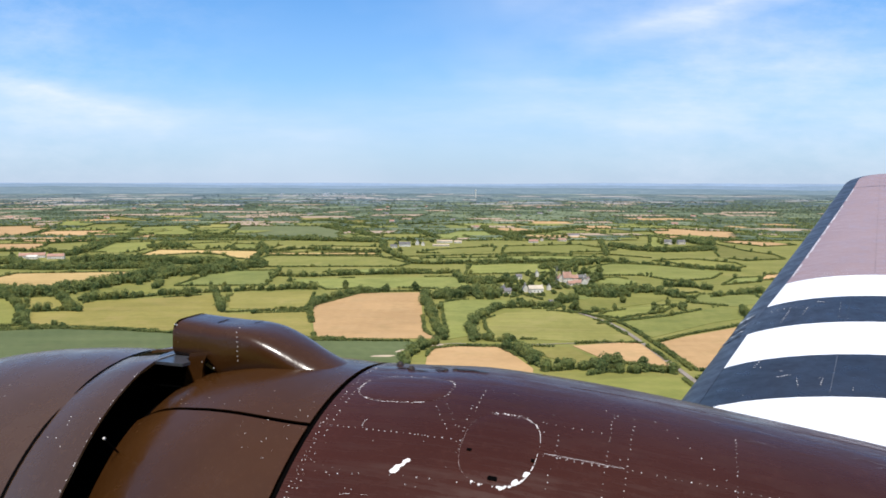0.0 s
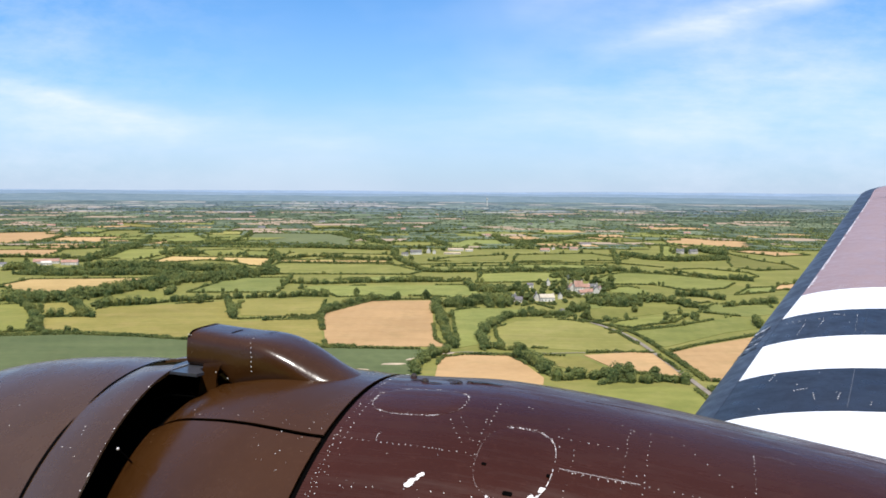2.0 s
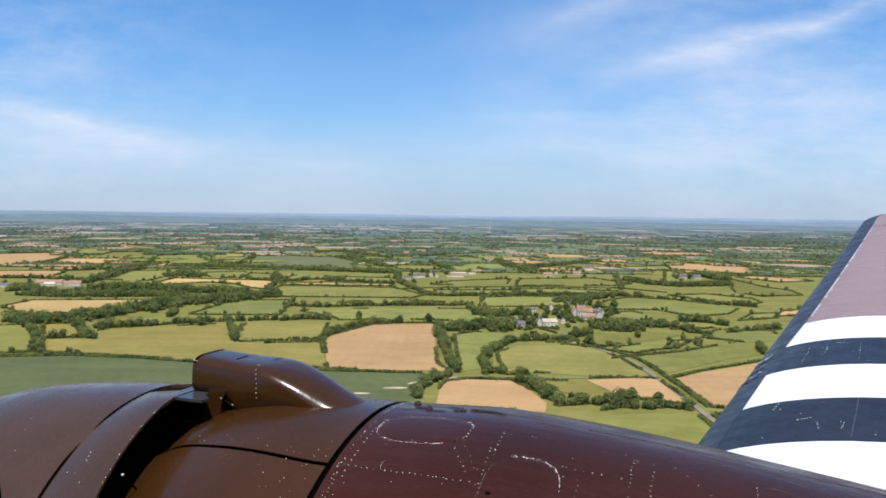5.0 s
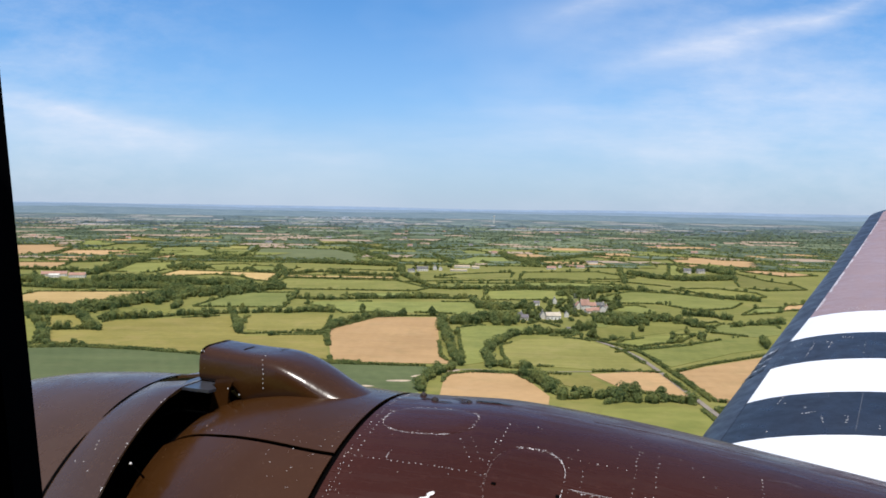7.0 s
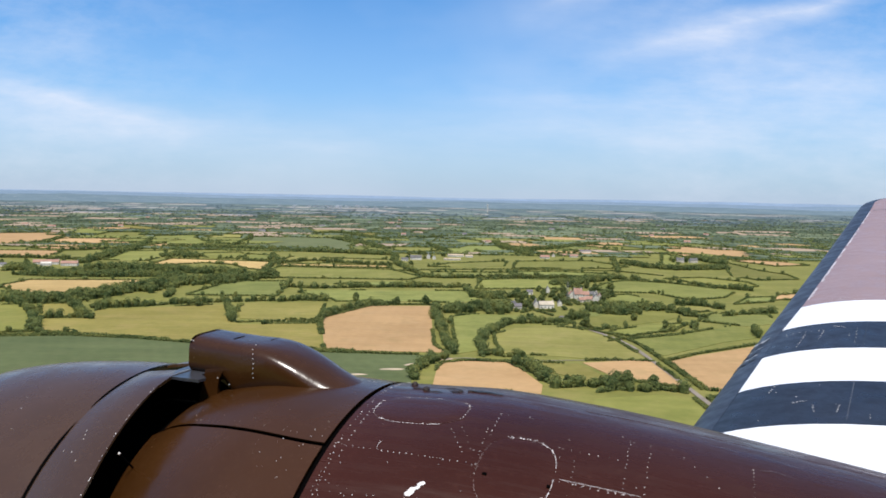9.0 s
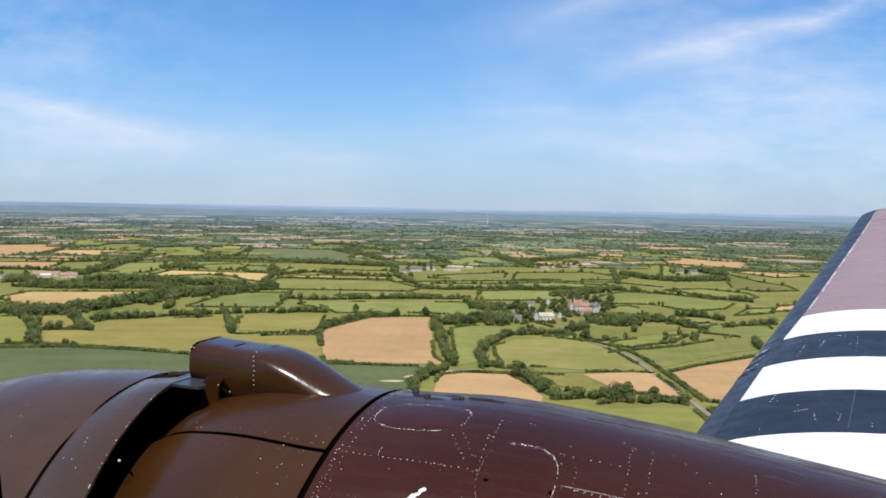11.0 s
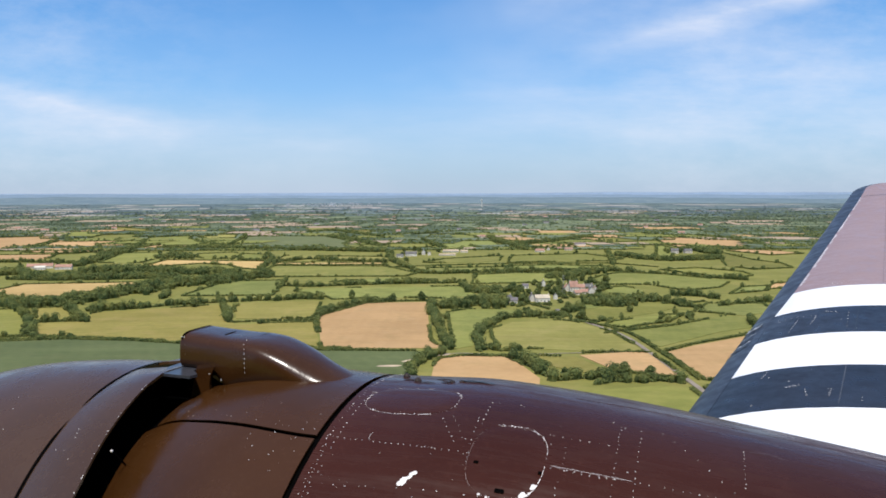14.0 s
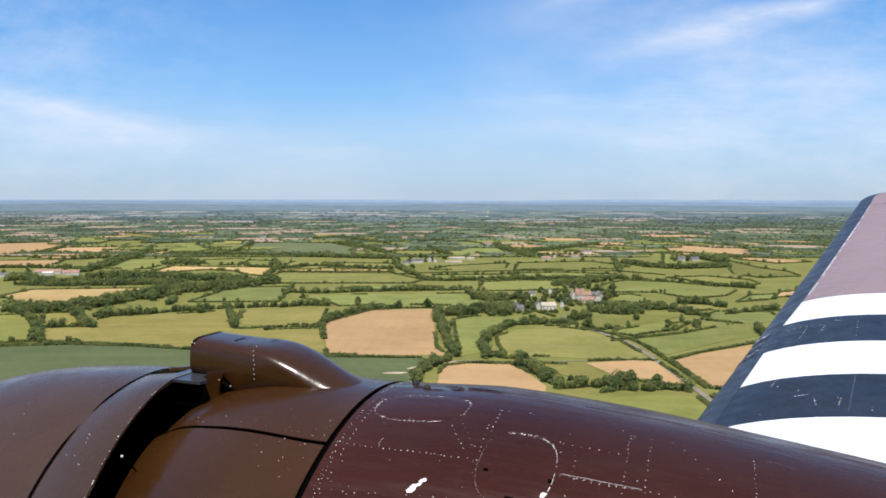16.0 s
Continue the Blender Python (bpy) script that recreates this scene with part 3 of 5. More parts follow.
belt("tree", (-5, 850), (-2, 773), (3, 696), (8, 636), (13, 598))
belt("copse", (10, 826), (35, 845), (60, 847), (77, 840))
belt("hedge", (90, 832), (105, 856), (121, 814))
belt("tree", (34, 1054), (45, 985), (61, 935))
belt("tree", (68, 753), (53, 718), (42, 687), (35, 642), (35, 590))
belt("tree", (72, 757), (100, 766), (134, 765))
belt("tree", (-16, 509), (-16, 536), (-7, 563), (5, 588))
belt("tree", (57, 566), (66, 544), (71, 513), (81, 495), (104, 502), (123, 513))
belt("tree", (69, 593), (51, 591), (43, 604))
belt("tree", (-215, 1041), (-170, 1026), (-112, 1045), (-66, 1057), (13, 1065), (43, 1076))
belt("tree", (-187, 886), (-163, 903), (-136, 901))
belt("wood", (47, 968), (75, 959), (101, 973))
belt("wood", (167, 1127), (210, 1156), (257, 1212))
belt("tree", (131, 787), (145, 796), (159, 817))
belt("wood", (197, 892), (217, 875), (251, 877))
belt("tree", (264, 874), (271, 831), (289, 816))
belt("tree", (288, 925), (316, 917), (333, 889))
belt("tree", (309, 834), (345, 854), (385, 866))
belt("wood", (173, 848), (215, 838))
belt("hedge", (135, 738), (160, 701), (171, 664), (173, 617))
belt("hedge", (173, 617), (174, 556), (173, 495))
belt("hedge", (149, 666), (169, 681), (217, 706))
belt("wood", (376, 1569), (398, 1476), (439, 1432), (549, 1471))
belt("wood", (511, 1667), (574, 1710), (591, 1587))
belt("hedge", (-81, 1304), (-24, 1333), (117, 1375), (311, 1379), (380, 1302))
belt("tree", (-22, 1205), (5, 1198), (132, 1223), (288, 1232), (359, 1173), (448, 1091))
belt("tree", (-530, 1865), (-522, 1962), (-555, 2178), (-592, 2407))
belt("wood", (-652, 1818), (-512, 1803), (-331, 1755), (-210, 1720), (-106, 1684))
belt("wood", (-318, 2331), (-228, 2132), (-131, 1854))
belt("tree", (-40, 2144), (23, 1780))
belt("wood", (159, 2279), (177, 2006), (204, 1737))
belt("wood", (205, 1918), (326, 2061), (462, 2283))
belt("tree", (378, 1678), (313, 1345))
belt("tree", (252, 763), (250, 740))
belt("tree", (307, 743), (294, 698))
belt("hedge", (177, 586), (208, 615), (241, 638), (277, 663))
belt("hedge", (112, 582), (138, 586), (166, 583))
belt("hedge", (25, 573), (52, 573), (70, 576))
belt("tree", (-672, 1655), (-726, 1872), (-799, 2120))
belt("tree", (-802, 1632), (-703, 1746), (-691, 1927))
belt("hedge", (-1024, 1767), (-963, 1823), (-1038, 2008), (-984, 2203))
belt("tree", (-587, 1708), (-515, 1533))
belt("tree", (-357, 1623), (-317, 1505), (-290, 1266))
belt("tree", (-375, 1468), (-301, 1425), (-247, 1487), (-88, 1406))
belt("hedge", (-393, 1479), (-416, 1665))
belt("wood", (-434, 2613), (-352, 2726), (-162, 2300))
belt("tree", (-169, 2403), (-47, 2508), (194, 2785))
belt("tree", (661, 2460), (790, 2356), (859, 2142))
belt("tree", (-105, 1667), (-77, 1407), (-22, 1205))
belt("tree", (100, 482), (118, 492), (134, 489), (146, 494), (159, 485))
belt("hedge", (118, 526), (125, 520), (149, 505), (164, 499))
belt("wood", (-671, 1188), (-667, 1228), (-620, 1176))
belt("wood", (-612, 1142), (-525, 1136), (-456, 1152), (-382, 1136))
belt("wood", (-628, 1342), (-651, 1469), (-683, 1621), (-685, 1732))
belt("tree", (-847, 1424), (-770, 1436), (-663, 1412))
belt("tree", (-636, 1202), (-589, 1180), (-569, 1211))
belt("wood", (-543, 1515), (-531, 1596), (-485, 1510))


def boundary_hedges():
    """Low hedges round every field, with gaps and the odd standard tree."""
    hedge_pts, tree_pts = [], []
    for c in FIELDS:
        loop = np.concatenate([c, c[:1]])
        q = along(loop, 1.7, 0.40)
        gaps = 0.0 if np.hypot(*c.mean(0)) < 1000 else -0.35
        keep = np.array([noise.noise((x * 0.013, y * 0.013, 9.0)) > gaps for x, y in q])
        hedge_pts.append(q[keep])
        t = along(loop, 15.0, 1.2)
        t = t[np.array([noise.noise((x * 0.013, y * 0.013, 9.0)) > gaps - 0.03 for x, y in t])]
        tree_pts.append(t[rng.uniform(size=len(t)) < np.clip(np.hypot(t[:, 0], t[:, 1]) / 1800, 0.0, 0.6) * (np.hypot(t[:, 0], t[:, 1]) > 720) * (0.25 + 0.7 * np.array([noise.noise((x * 0.011, y * 0.011, 4.0)) * 0.5 + 0.5 for x, y in t]))])
    for name, pts, wide, tall, count, leaf, mat, label in (
            ("hedgerow", np.concatenate(hedge_pts), (1.3, 2.1), (1.4, 3.0), 32, 0.50, LEAF, "clipped green hedges round the fields"),
            ("hedgerow_trees", np.concatenate(tree_pts), (1.8, 4.6), (3.0, 8.0), 170, 0.62, LEAF_DARK, "scattered standard trees in the field hedges")):
        k = land(pts[:, 0], pts[:, 1])
        s = np.hypot(k[:, 0], k[:, 1]) / np.hypot(pts[:, 0], pts[:, 1])
        n = len(pts)
        grow = np.clip(np.hypot(pts[:, 0], pts[:, 1]) / 1100, 1.0, 1.15)
        r, h = rng.uniform(*wide, n) * s * grow, rng.uniform(*tall, n) * s * grow
        tris = []
        for pick, c, f in ((s.astype(bool) & (np.hypot(*pts.T) < 900), count, leaf), (np.hypot(*pts.T) >= 900, count * 0.5, leaf * 1.3)):
            tris += [leaf_cloud(k[pick], r[pick], h[pick], int(c), f * s[pick]), cores(k[pick], r[pick], h[pick], 4 if count < 60 else 7)]
        tagged(new(name, soup("foliage", np.concatenate(tris), mat)), label, "hedge", kind="stuff")


boundary_hedges()


# ---------------------------------------------------------------- the far patchwork
def inside(q, poly):
    """Whether a point of the plan lies in a field."""
    x, y = poly[:, 0] - q[0], poly[:, 1] - q[1]
    x1, y1 = np.roll(x, -1), np.roll(y, -1)
    cross = (y > 0) != (y1 > 0)
    return bool((cross & (x + (x1 - x) * (-y) / np.where(y1 == y, 1e-9, y1 - y) > 0)).sum() % 2)


def far_country():
    """Fields, hedges and copses out to the skyline, row behind row, with haze painted into their colours."""
    mats = [FARGRASS, FARGREEN, MEADOW, FARSOIL, FARWOOD, PASTURE, HAY, SOIL, HAZEGRASS, HAZESOIL, HAZEWOOD]
    verts, faces, which = [], [], []
    hedge = []
    d = 1740.0
    while d < 42000:
        depth = d * rng.uniform(0.030, 0.065) * max(1.0, d / 6500)
        span = 0.78 * d
        x = -span - rng.uniform(0, 0.1) * d
        skew = rng.uniform(-0.35, 0.35)
        while x < span:
            wid = d * rng.uniform(0.018, 0.080) * (1.0 if d < 6000 else 0.55)
            j = rng.uniform(-0.15, 0.15, 4) * depth
            c = np.array([(x, d + j[0]), (x + wid, d + j[1]), (x + wid + skew * depth, d + depth + j[2]), (x + skew * depth, d + depth + j[3])])
            if d < 3600 and any(inside(c.mean(0), p) for p in FIELDS):
                x += wid
                continue
            b = len(verts)
            verts += land(c[:, 0], c[:, 1], 0.6 + d * 0.0008).tolist()
            faces.append((b, b + 1, b + 2, b + 3))
            dry = noise.noise((x / d * 4.0, math.log(d) * 9.0, 2.0)) * 0.5 + 0.5
            wooded = noise.noise((x / d * 3.0, math.log(d) * 6.0, 8.0)) * 0.5 + 0.5
            share = np.array([0.22, 0.26, 0.10, 0.42 * max(0.12, dry * 2.4 - 0.7), 0.50 * max(0.35, wooded * 2.2 - 0.4)])
            if d > 11000:
                share[[0, 3]] *= 0.35
            share = np.append(share * np.array([1, 1, d < 2400, 1, 1 + d / 5000]), np.array([0.34, 0.04, 0.55 * max(0.12, dry * 2.4 - 0.7)]) * max(0.0, 1 - (d - 1740) / 1500))
            pick = rng.choice(8, p=share / share.sum())
            woods = pick == 4
            # farther fields switch to the bluer tier with more haze painted in
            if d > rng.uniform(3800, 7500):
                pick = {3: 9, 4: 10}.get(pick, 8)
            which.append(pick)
            steps = int(np.clip(wid / d * 230, 7, 24))
            for a, e, keep in ((c[0], c[1], 0.9), (c[0], c[3], 0.6)):
                if rng.uniform() < keep:
                    t = (np.arange(steps) + rng.uniform(0, 1, steps)) / steps
                    hedge.append(a + (e - a) * t[:, None])
            if woods and rng.uniform() < 0.7:
                t = rng.uniform(0, 1, (steps * 2, 2))
                hedge.append(c[0] + (c[1] - c[0]) * t[:, :1] + (c[3] - c[0]) * t[:, 1:])
            x += wid
        d += depth
    me = mesh_of("far_fields", verts, faces, mats)
    me.polygons.foreach_set("material_index", np.array(which, dtype=np.int32))
    tagged(new("far_fields", me), "distant patchwork of small green and tan fields", "fields", kind="stuff")
    q = np.concatenate(hedge)
    k = land(q[:, 0], q[:, 1])
    dist = np.hypot(q[:, 0], q[:, 1])
    s = np.hypot(k[:, 0], k[:, 1]) / dist
    n = len(q)
    grow = np.sqrt(dist / 1700)
    r, h = rng.uniform(4, 8, n) * s * grow, rng.uniform(2.6, 6.0, n) * s * np.clip(grow, 1.0, 1.9)
    drift = dist * rng.uniform(0.75, 1.3, n)
    for low, top, mat, label in ((0, 3000, LEAF_DARK, "green hedgerows and copses of the middle distance"), (3000, 5600, LEAF_FAR, "distant hedgerows and copses in haze-tinted dark green"), (5600, 1e9, LEAF_HAZE, "remote hedgerows and copses in haze-tinted blue-green")):
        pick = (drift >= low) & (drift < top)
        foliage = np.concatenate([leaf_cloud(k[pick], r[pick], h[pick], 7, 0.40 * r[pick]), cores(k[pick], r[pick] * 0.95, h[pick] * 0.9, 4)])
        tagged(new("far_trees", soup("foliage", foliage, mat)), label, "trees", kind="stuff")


far_country()


def rim_hills():
    """Low hills close the view, range behind range, each with more haze in its colour."""
    n = 320
    for near, seed, lift, swing, mat, label in ((4150, 0.4, -3.0, 1.1, RIDGE, "wooded high ground in haze-tinted blue-green before the horizon"),
                                                (4420, 3.1, 12.0, 1.0, UPLAND, "wooded upland in haze-tinted pale blue-green on the horizon"),
                                                (4640, 7.7, 23.0, 0.8, HILL, "low hills in haze-tinted blue along the horizon")):
        verts, faces = [], []
        for i in range(n + 1):
            a = radians(-75 + 150 * i / n)
            wave = 8 * noise.noise((a * 3.2, seed, 0)) + 6 * noise.noise((a * 11, seed + 1, 0)) + 2.2 * noise.noise((a * 40, seed + 2, 0)) + 1.0 * noise.noise((a * 120, seed + 3, 0))
            h = lift + wave * swing
            for r, z in ((near, EYE - 42), (near + 120, EYE + h), (near + 170, EYE + h - 2), (near + 190, EYE - 52)):
                verts.append((r * math.sin(a), r * math.cos(a), z))
        for i in range(n):
            for k in range(3):
                b = i * 4 + k
                faces.append((b, b + 4, b + 5, b + 1))
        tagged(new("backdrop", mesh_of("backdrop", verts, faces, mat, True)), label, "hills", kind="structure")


rim_hills()

# ---------------------------------------------------------------- lanes
def lane(width, *points):
    p = np.array(points, float)
    t = np.gradient(p, axis=0)
    t /= np.linalg.norm(t, axis=1, keepdims=True)
    side = np.stack([-t[:, 1], t[:, 0]], 1) * width / 2
    l, r = p + side, p - side
    verts = np.concatenate([land(l[:, 0], l[:, 1], 0.5), land(r[:, 0], r[:, 1], 0.5)]).tolist()
    n = len(p)
    ob = new("road", mesh_of("road", verts, [(i, i + 1, n + i + 1, n + i) for i in range(n - 1)], ASPHALT))
    tagged(ob, "narrow pale grey country lane", "road", kind="structure")


lane(1.7, (0, 582), (7, 580), (21, 583), (52, 575), (109, 582), (158, 587))
lane(3.9, (144, 725), (153, 698), (160, 670), (164, 641), (165, 605), (165, 557), (165, 515), (165, 478), (165, 428), (166, 371))


# ---------------------------------------------------------------- farms
def house(x, y, long, deep, eaves, ridge, yaw, wall_mat, roof_mat, label, name="house", chimneys=1, rows=1):
    """A farm building with gabled roof, windows, door and chimney."""
    at = land(x, y)
    s = float(np.hypot(at[0], at[1]) / np.hypot(x, y))
    thing = empty(name, Matrix.Translation(at.tolist()) @ pose(0, 0, 0, 0, 0, yaw) @ Matrix.Scale(s, 4), label, name.replace("_", " "), "farm buildings")
    bm = box_mesh(-long / 2, long / 2, -deep / 2, deep / 2, -1, eaves)
    for sx in (-1, 1):
        v = [bm.verts.new((sx * long / 2, yy, zz)) for yy, zz in ((-deep / 2, eaves), (deep / 2, eaves), (0, ridge))]
        bm.faces.new(v)
    part("wall", bm, wall_mat, thing)
    bm = bmesh.new()
    o, th = 0.45, 0.28
    sec = [(-deep / 2 - o, eaves - o * (ridge - eaves) / (deep / 2)), (0, ridge), (deep / 2 + o, eaves - o * (ridge - eaves) / (deep / 2))]
    sec += [(yy, zz + th) for yy, zz in reversed(sec)]
    a = [bm.verts.new((-long / 2 - 0.3, yy, zz)) for yy, zz in sec]
    b = [bm.verts.new((long / 2 + 0.3, yy, zz)) for yy, zz in sec]
    bm.faces.new(a), bm.faces.new(b[::-1])
    for i in range(6):
        bm.faces.new((a[i], a[(i + 1) % 6], b[(i + 1) % 6], b[i]))
    roof = part("roof", bm, roof_mat, thing)
    for i in range(chimneys):
        cx = long / 2 - 0.9 if i == 0 else -long / 2 + 0.9
        part("chimney", box_mesh(cx - 0.45, cx + 0.45, -0.5, 0.5, ridge - 0.6, ridge + 1.3), STONE, roof)
    n = max(1, int(long / 3.6))
    for row in range(rows):
        for i in range(n):
            cx = (i + 0.5) * long / n - long / 2
            if row == 0 and i == n // 2:
                part("door", box_mesh(cx - 0.5, cx + 0.5, -deep / 2 - 0.06, -deep / 2 + 0.1, 0, 2.1), GLASS, thing, "dark entrance door")
            else:
                part("window", box_mesh(cx - 0.5, cx + 0.5, -deep / 2 - 0.05, -deep / 2 + 0.1, 0.9 + row * 2.7, 2.2 + row * 2.7), GLASS, thing)
    return thing


RED = "pale farmhouse with a steep orange-red tiled roof"
# the red-roofed hamlet by the lane
house(175, 969, 11, 8, 6.5, 13.0, 10, RENDERED, TILE, "tall pale farmhouse with a steep pinkish tiled roof", "farmhouse", 2, 2)
house(168, 974, 8, 7, 5.0, 9.0, 95, RENDERED, TILE, "cream gabled cottage with a pinkish tiled roof", "cottage", 1, 2)
house(186, 975, 9, 7, 5.0, 8.6, -5, RENDERED, TILE, "cream house with a weathered pinkish tiled roof", "house", 1, 2)
house(197, 982, 11, 7, 4.8, 8.0, 12, RENDERED, SLATE, "pale house with a grey slate roof", "house", 1, 2)
house(184, 942, 9, 6, 3.4, 6.4, 4, STONE, TILE, "low stone barn with orange-red tiles", "barn", 0)
house(192, 942, 8, 7, 5.0, 9.0, 90, RENDERED, SLATE, "white gabled cottage with a grey slate roof", "cottage", 1, 2)
house(202, 965, 7, 6, 4.0, 7.0, 80, RENDERED, TILE, "small cream cottage with a red tiled roof", "cottage", 1)
house(174, 935, 9, 6, 3.2, 6.0, 20, STONE, TILE, "small stone outbuilding with tiled roof", "outbuilding", 0)
# the cream house among trees
house(122, 875, 17, 9, 4.6, 8.0, 8, RENDERED, THATCH, "long cream rendered house with a pale roof", "farmhouse", 1)
house(111, 879, 7, 6, 4.5, 9.0, 92, RENDERED, SLATE, "white gabled cottage with a grey roof", "cottage", 1)
house(84, 872, 9, 6, 4.0, 8.0, 60, RENDERED, SLATE, "white cottage with a grey roof half hidden by trees", "cottage", 1)
house(89, 863, 8, 6, 3.6, 6.4, -10, RENDERED, SHEET, "small white outbuilding with a weathered roof", "outbuilding", 0)
house(118, 1005, 8, 6, 3.8, 6.0, 5, RENDERED, SHEET, "white cottage half hidden by trees", "cottage", 0)
house(145, 1026, 6, 5, 5.0, 9.0, 88, RENDERED, SLATE, "narrow white gabled house among dark trees", "house", 1)
house(141, 896, 6, 5, 4.0, 7.0, 85, RENDERED, SLATE, "narrow white gabled cottage with a grey roof", "cottage", 0)
house(126, 787, 4, 4, 2.4, 4.0, 10, RENDERED, SHEET, "small white shed beside the hedge", "shed", 0)
# the grey manor and its yards
house(-50, 1564, 23, 8.2, 5.3, 9.4, 5, RENDERED, SLATE, "long pale manor house with a grey slate roof", "manor_house", 2, 2)
house(-71, 1531, 13.1, 7.4, 3.8, 6.6, -15, RENDERED, SLATE, "white farm range with a grey slate roof", "barn", 0)
house(-25, 1599, 7.4, 7.4, 6.6, 10.2, 85, RENDERED, SLATE, "tall white gabled house with a slate roof", "house", 1, 2)
house(-13, 1585, 6.6, 6.6, 4.9, 8.2, 88, RENDERED, SLATE, "white gabled wing with a slate roof", "house", 0, 2)
house(33, 1674, 34, 11, 3.4, 5.6, 3, RENDERED, SAND, "long pale farm shed with a tan roof", "barn", 0)
house(24, 1576, 34, 9, 2.4, 4.0, 5, RENDERED, SAND, "long low cream shed with a tan roof", "barn", 0)
house(62, 1662, 16, 9, 3.4, 5.4, 3, RENDERED, SAND, "low cream shed with a tan roof", "barn", 0)
# the row of roofs beyond
house(228, 1673, 20, 8, 3.4, 7.0, 4, RENDERED, TILE, RED, "farmhouse", 1)
house(255, 1729, 9, 7, 3.6, 6.0, 80, RENDERED, TILE, "white gabled house with orange-red tiles", "house", 1)
house(281, 1752, 17, 8, 3.2, 5.6, -6, STONE, TILE, "low farm range with orange-red tiles", "barn", 0)
house(299, 1719, 18, 8, 3.8, 6.6, 8, STONE, TILE, RED, "farmhouse", 1)
house(352, 1862, 26, 12, 6.0, 8.2, 2, RENDERED, SHEET, "large white shed with a weathered roof", "barn", 0)
# the stone house by the wood
house(507, 1618, 15, 9, 6.5, 10.5, -12, STONE, SLATE, "tall stone house beside the wood", "house", 2, 2)
house(537, 1625, 17, 9, 5.6, 9.2, 10, STONE, SLATE, "stone house with grey slate roof", "house", 1, 2)
# the sheds and red-roofed house
house(-625, 1291, 26, 10, 4.6, 8.4, 14, RENDERED, TILE, "white farm range with a weathered red tiled roof", "farmhouse", 1)
house(-763, 1275, 44, 14, 5.0, 7.4, 24, RENDERED, SHEET, "long low cattle shed with a weathered purple-grey roof", "barn", 0)
house(-726, 1252, 30, 12, 4.4, 6.6, 24, RENDERED, SHEET, "low farm shed with a weathered grey roof", "barn", 0)
house(-811, 1296, 40, 14, 5.0, 7.4, 24, RENDERED, SHEET, "long low cattle shed with a weathered grey roof", "barn", 0)
house(-673, 1308, 40, 10, 4.4, 8.4, 20, RENDERED, TILE, "long white farmhouse with a red tiled roof", "farmhouse", 2)
house(-662, 1286, 16, 8, 4.0, 6.4, 20, RENDERED, RENDERED, "white outbuilding with a pale roof", "outbuilding", 0)
house(688, 1069, 14, 8, 4.6, 8.0, -14, STONE, TILE, RED, "farmhouse", 1)
# the wide village far off
for i in range(46):
    hx, hy = rng.uniform(-1900, 1900), rng.uniform(2200, 5200)
    house(hx, hy, rng.uniform(12, 30), rng.uniform(8, 12), 5.5, 9.5, rng.uniform(-25, 25),
          RENDERED if i % 3 else STONE, (TILE, SLATE, SHEET)[i % 3], ("distant house with orange-red tiled roof", "distant house with grey slate roof", "distant white farm shed with grey roof")[i % 3], "house" if i % 3 < 2 else "barn", 0)


def far_town():
    """A pale town towards the horizon, too far to tell its houses apart."""
    bm = bmesh.new()
    for _ in range(90):
        at = land(rng.normal(-1500, 420), rng.uniform(9500, 13500))
        k = float(np.hypot(at[0], at[1])) / 11000
        w, d, h = [v * k for v in (rng.uniform(16, 46), rng.uniform(12, 20), rng.uniform(8, 20))]
        box_into(bm, at[0] - w / 2, at[0] + w / 2, at[1] - d / 2, at[1] + d / 2, at[2] - 1, at[2] + h)
    me = bpy.data.meshes.new("far_town")
    bmesh.ops.recalc_face_normals(bm, faces=bm.faces)
    bm.to_mesh(me)
    bm.free()
    me.materials.append(TOWN)
    tagged(new("far_town", me), "pale distant town scattered towards the horizon", "town", kind="stuff")


TOWN = plain("pale_town_walls", (0.40, 0.40, 0.42), 0.9, 0.0, 0.012)
far_town()


def tower():
    at = land(500, 8300)
    thing = empty("water_tower", Matrix.Translation(at.tolist()), "tall slender white tower on the skyline", "tower")
    bm = bmesh.new()
    bmesh.ops.create_cone(bm, cap_ends=True, segments=16, radius1=2.6, radius2=1.9, depth=36, matrix=Matrix.Translation((0, 0, 17)))
    part("shaft", bm, RENDERED, thing, "", True)
    bm = bmesh.new()
    bmesh.ops.create_cone(bm, cap_ends=True, segments=16, radius1=2.0, radius2=5.0, depth=5, matrix=Matrix.Translation((0, 0, 37)))
    bmesh.ops.create_cone(bm, cap_ends=True, segments=16, radius1=5.0, radius2=4.6, depth=4, matrix=Matrix.Translation((0, 0, 41.5)))
    part("tank", bm, RENDERED, thing, "", True)


tower()


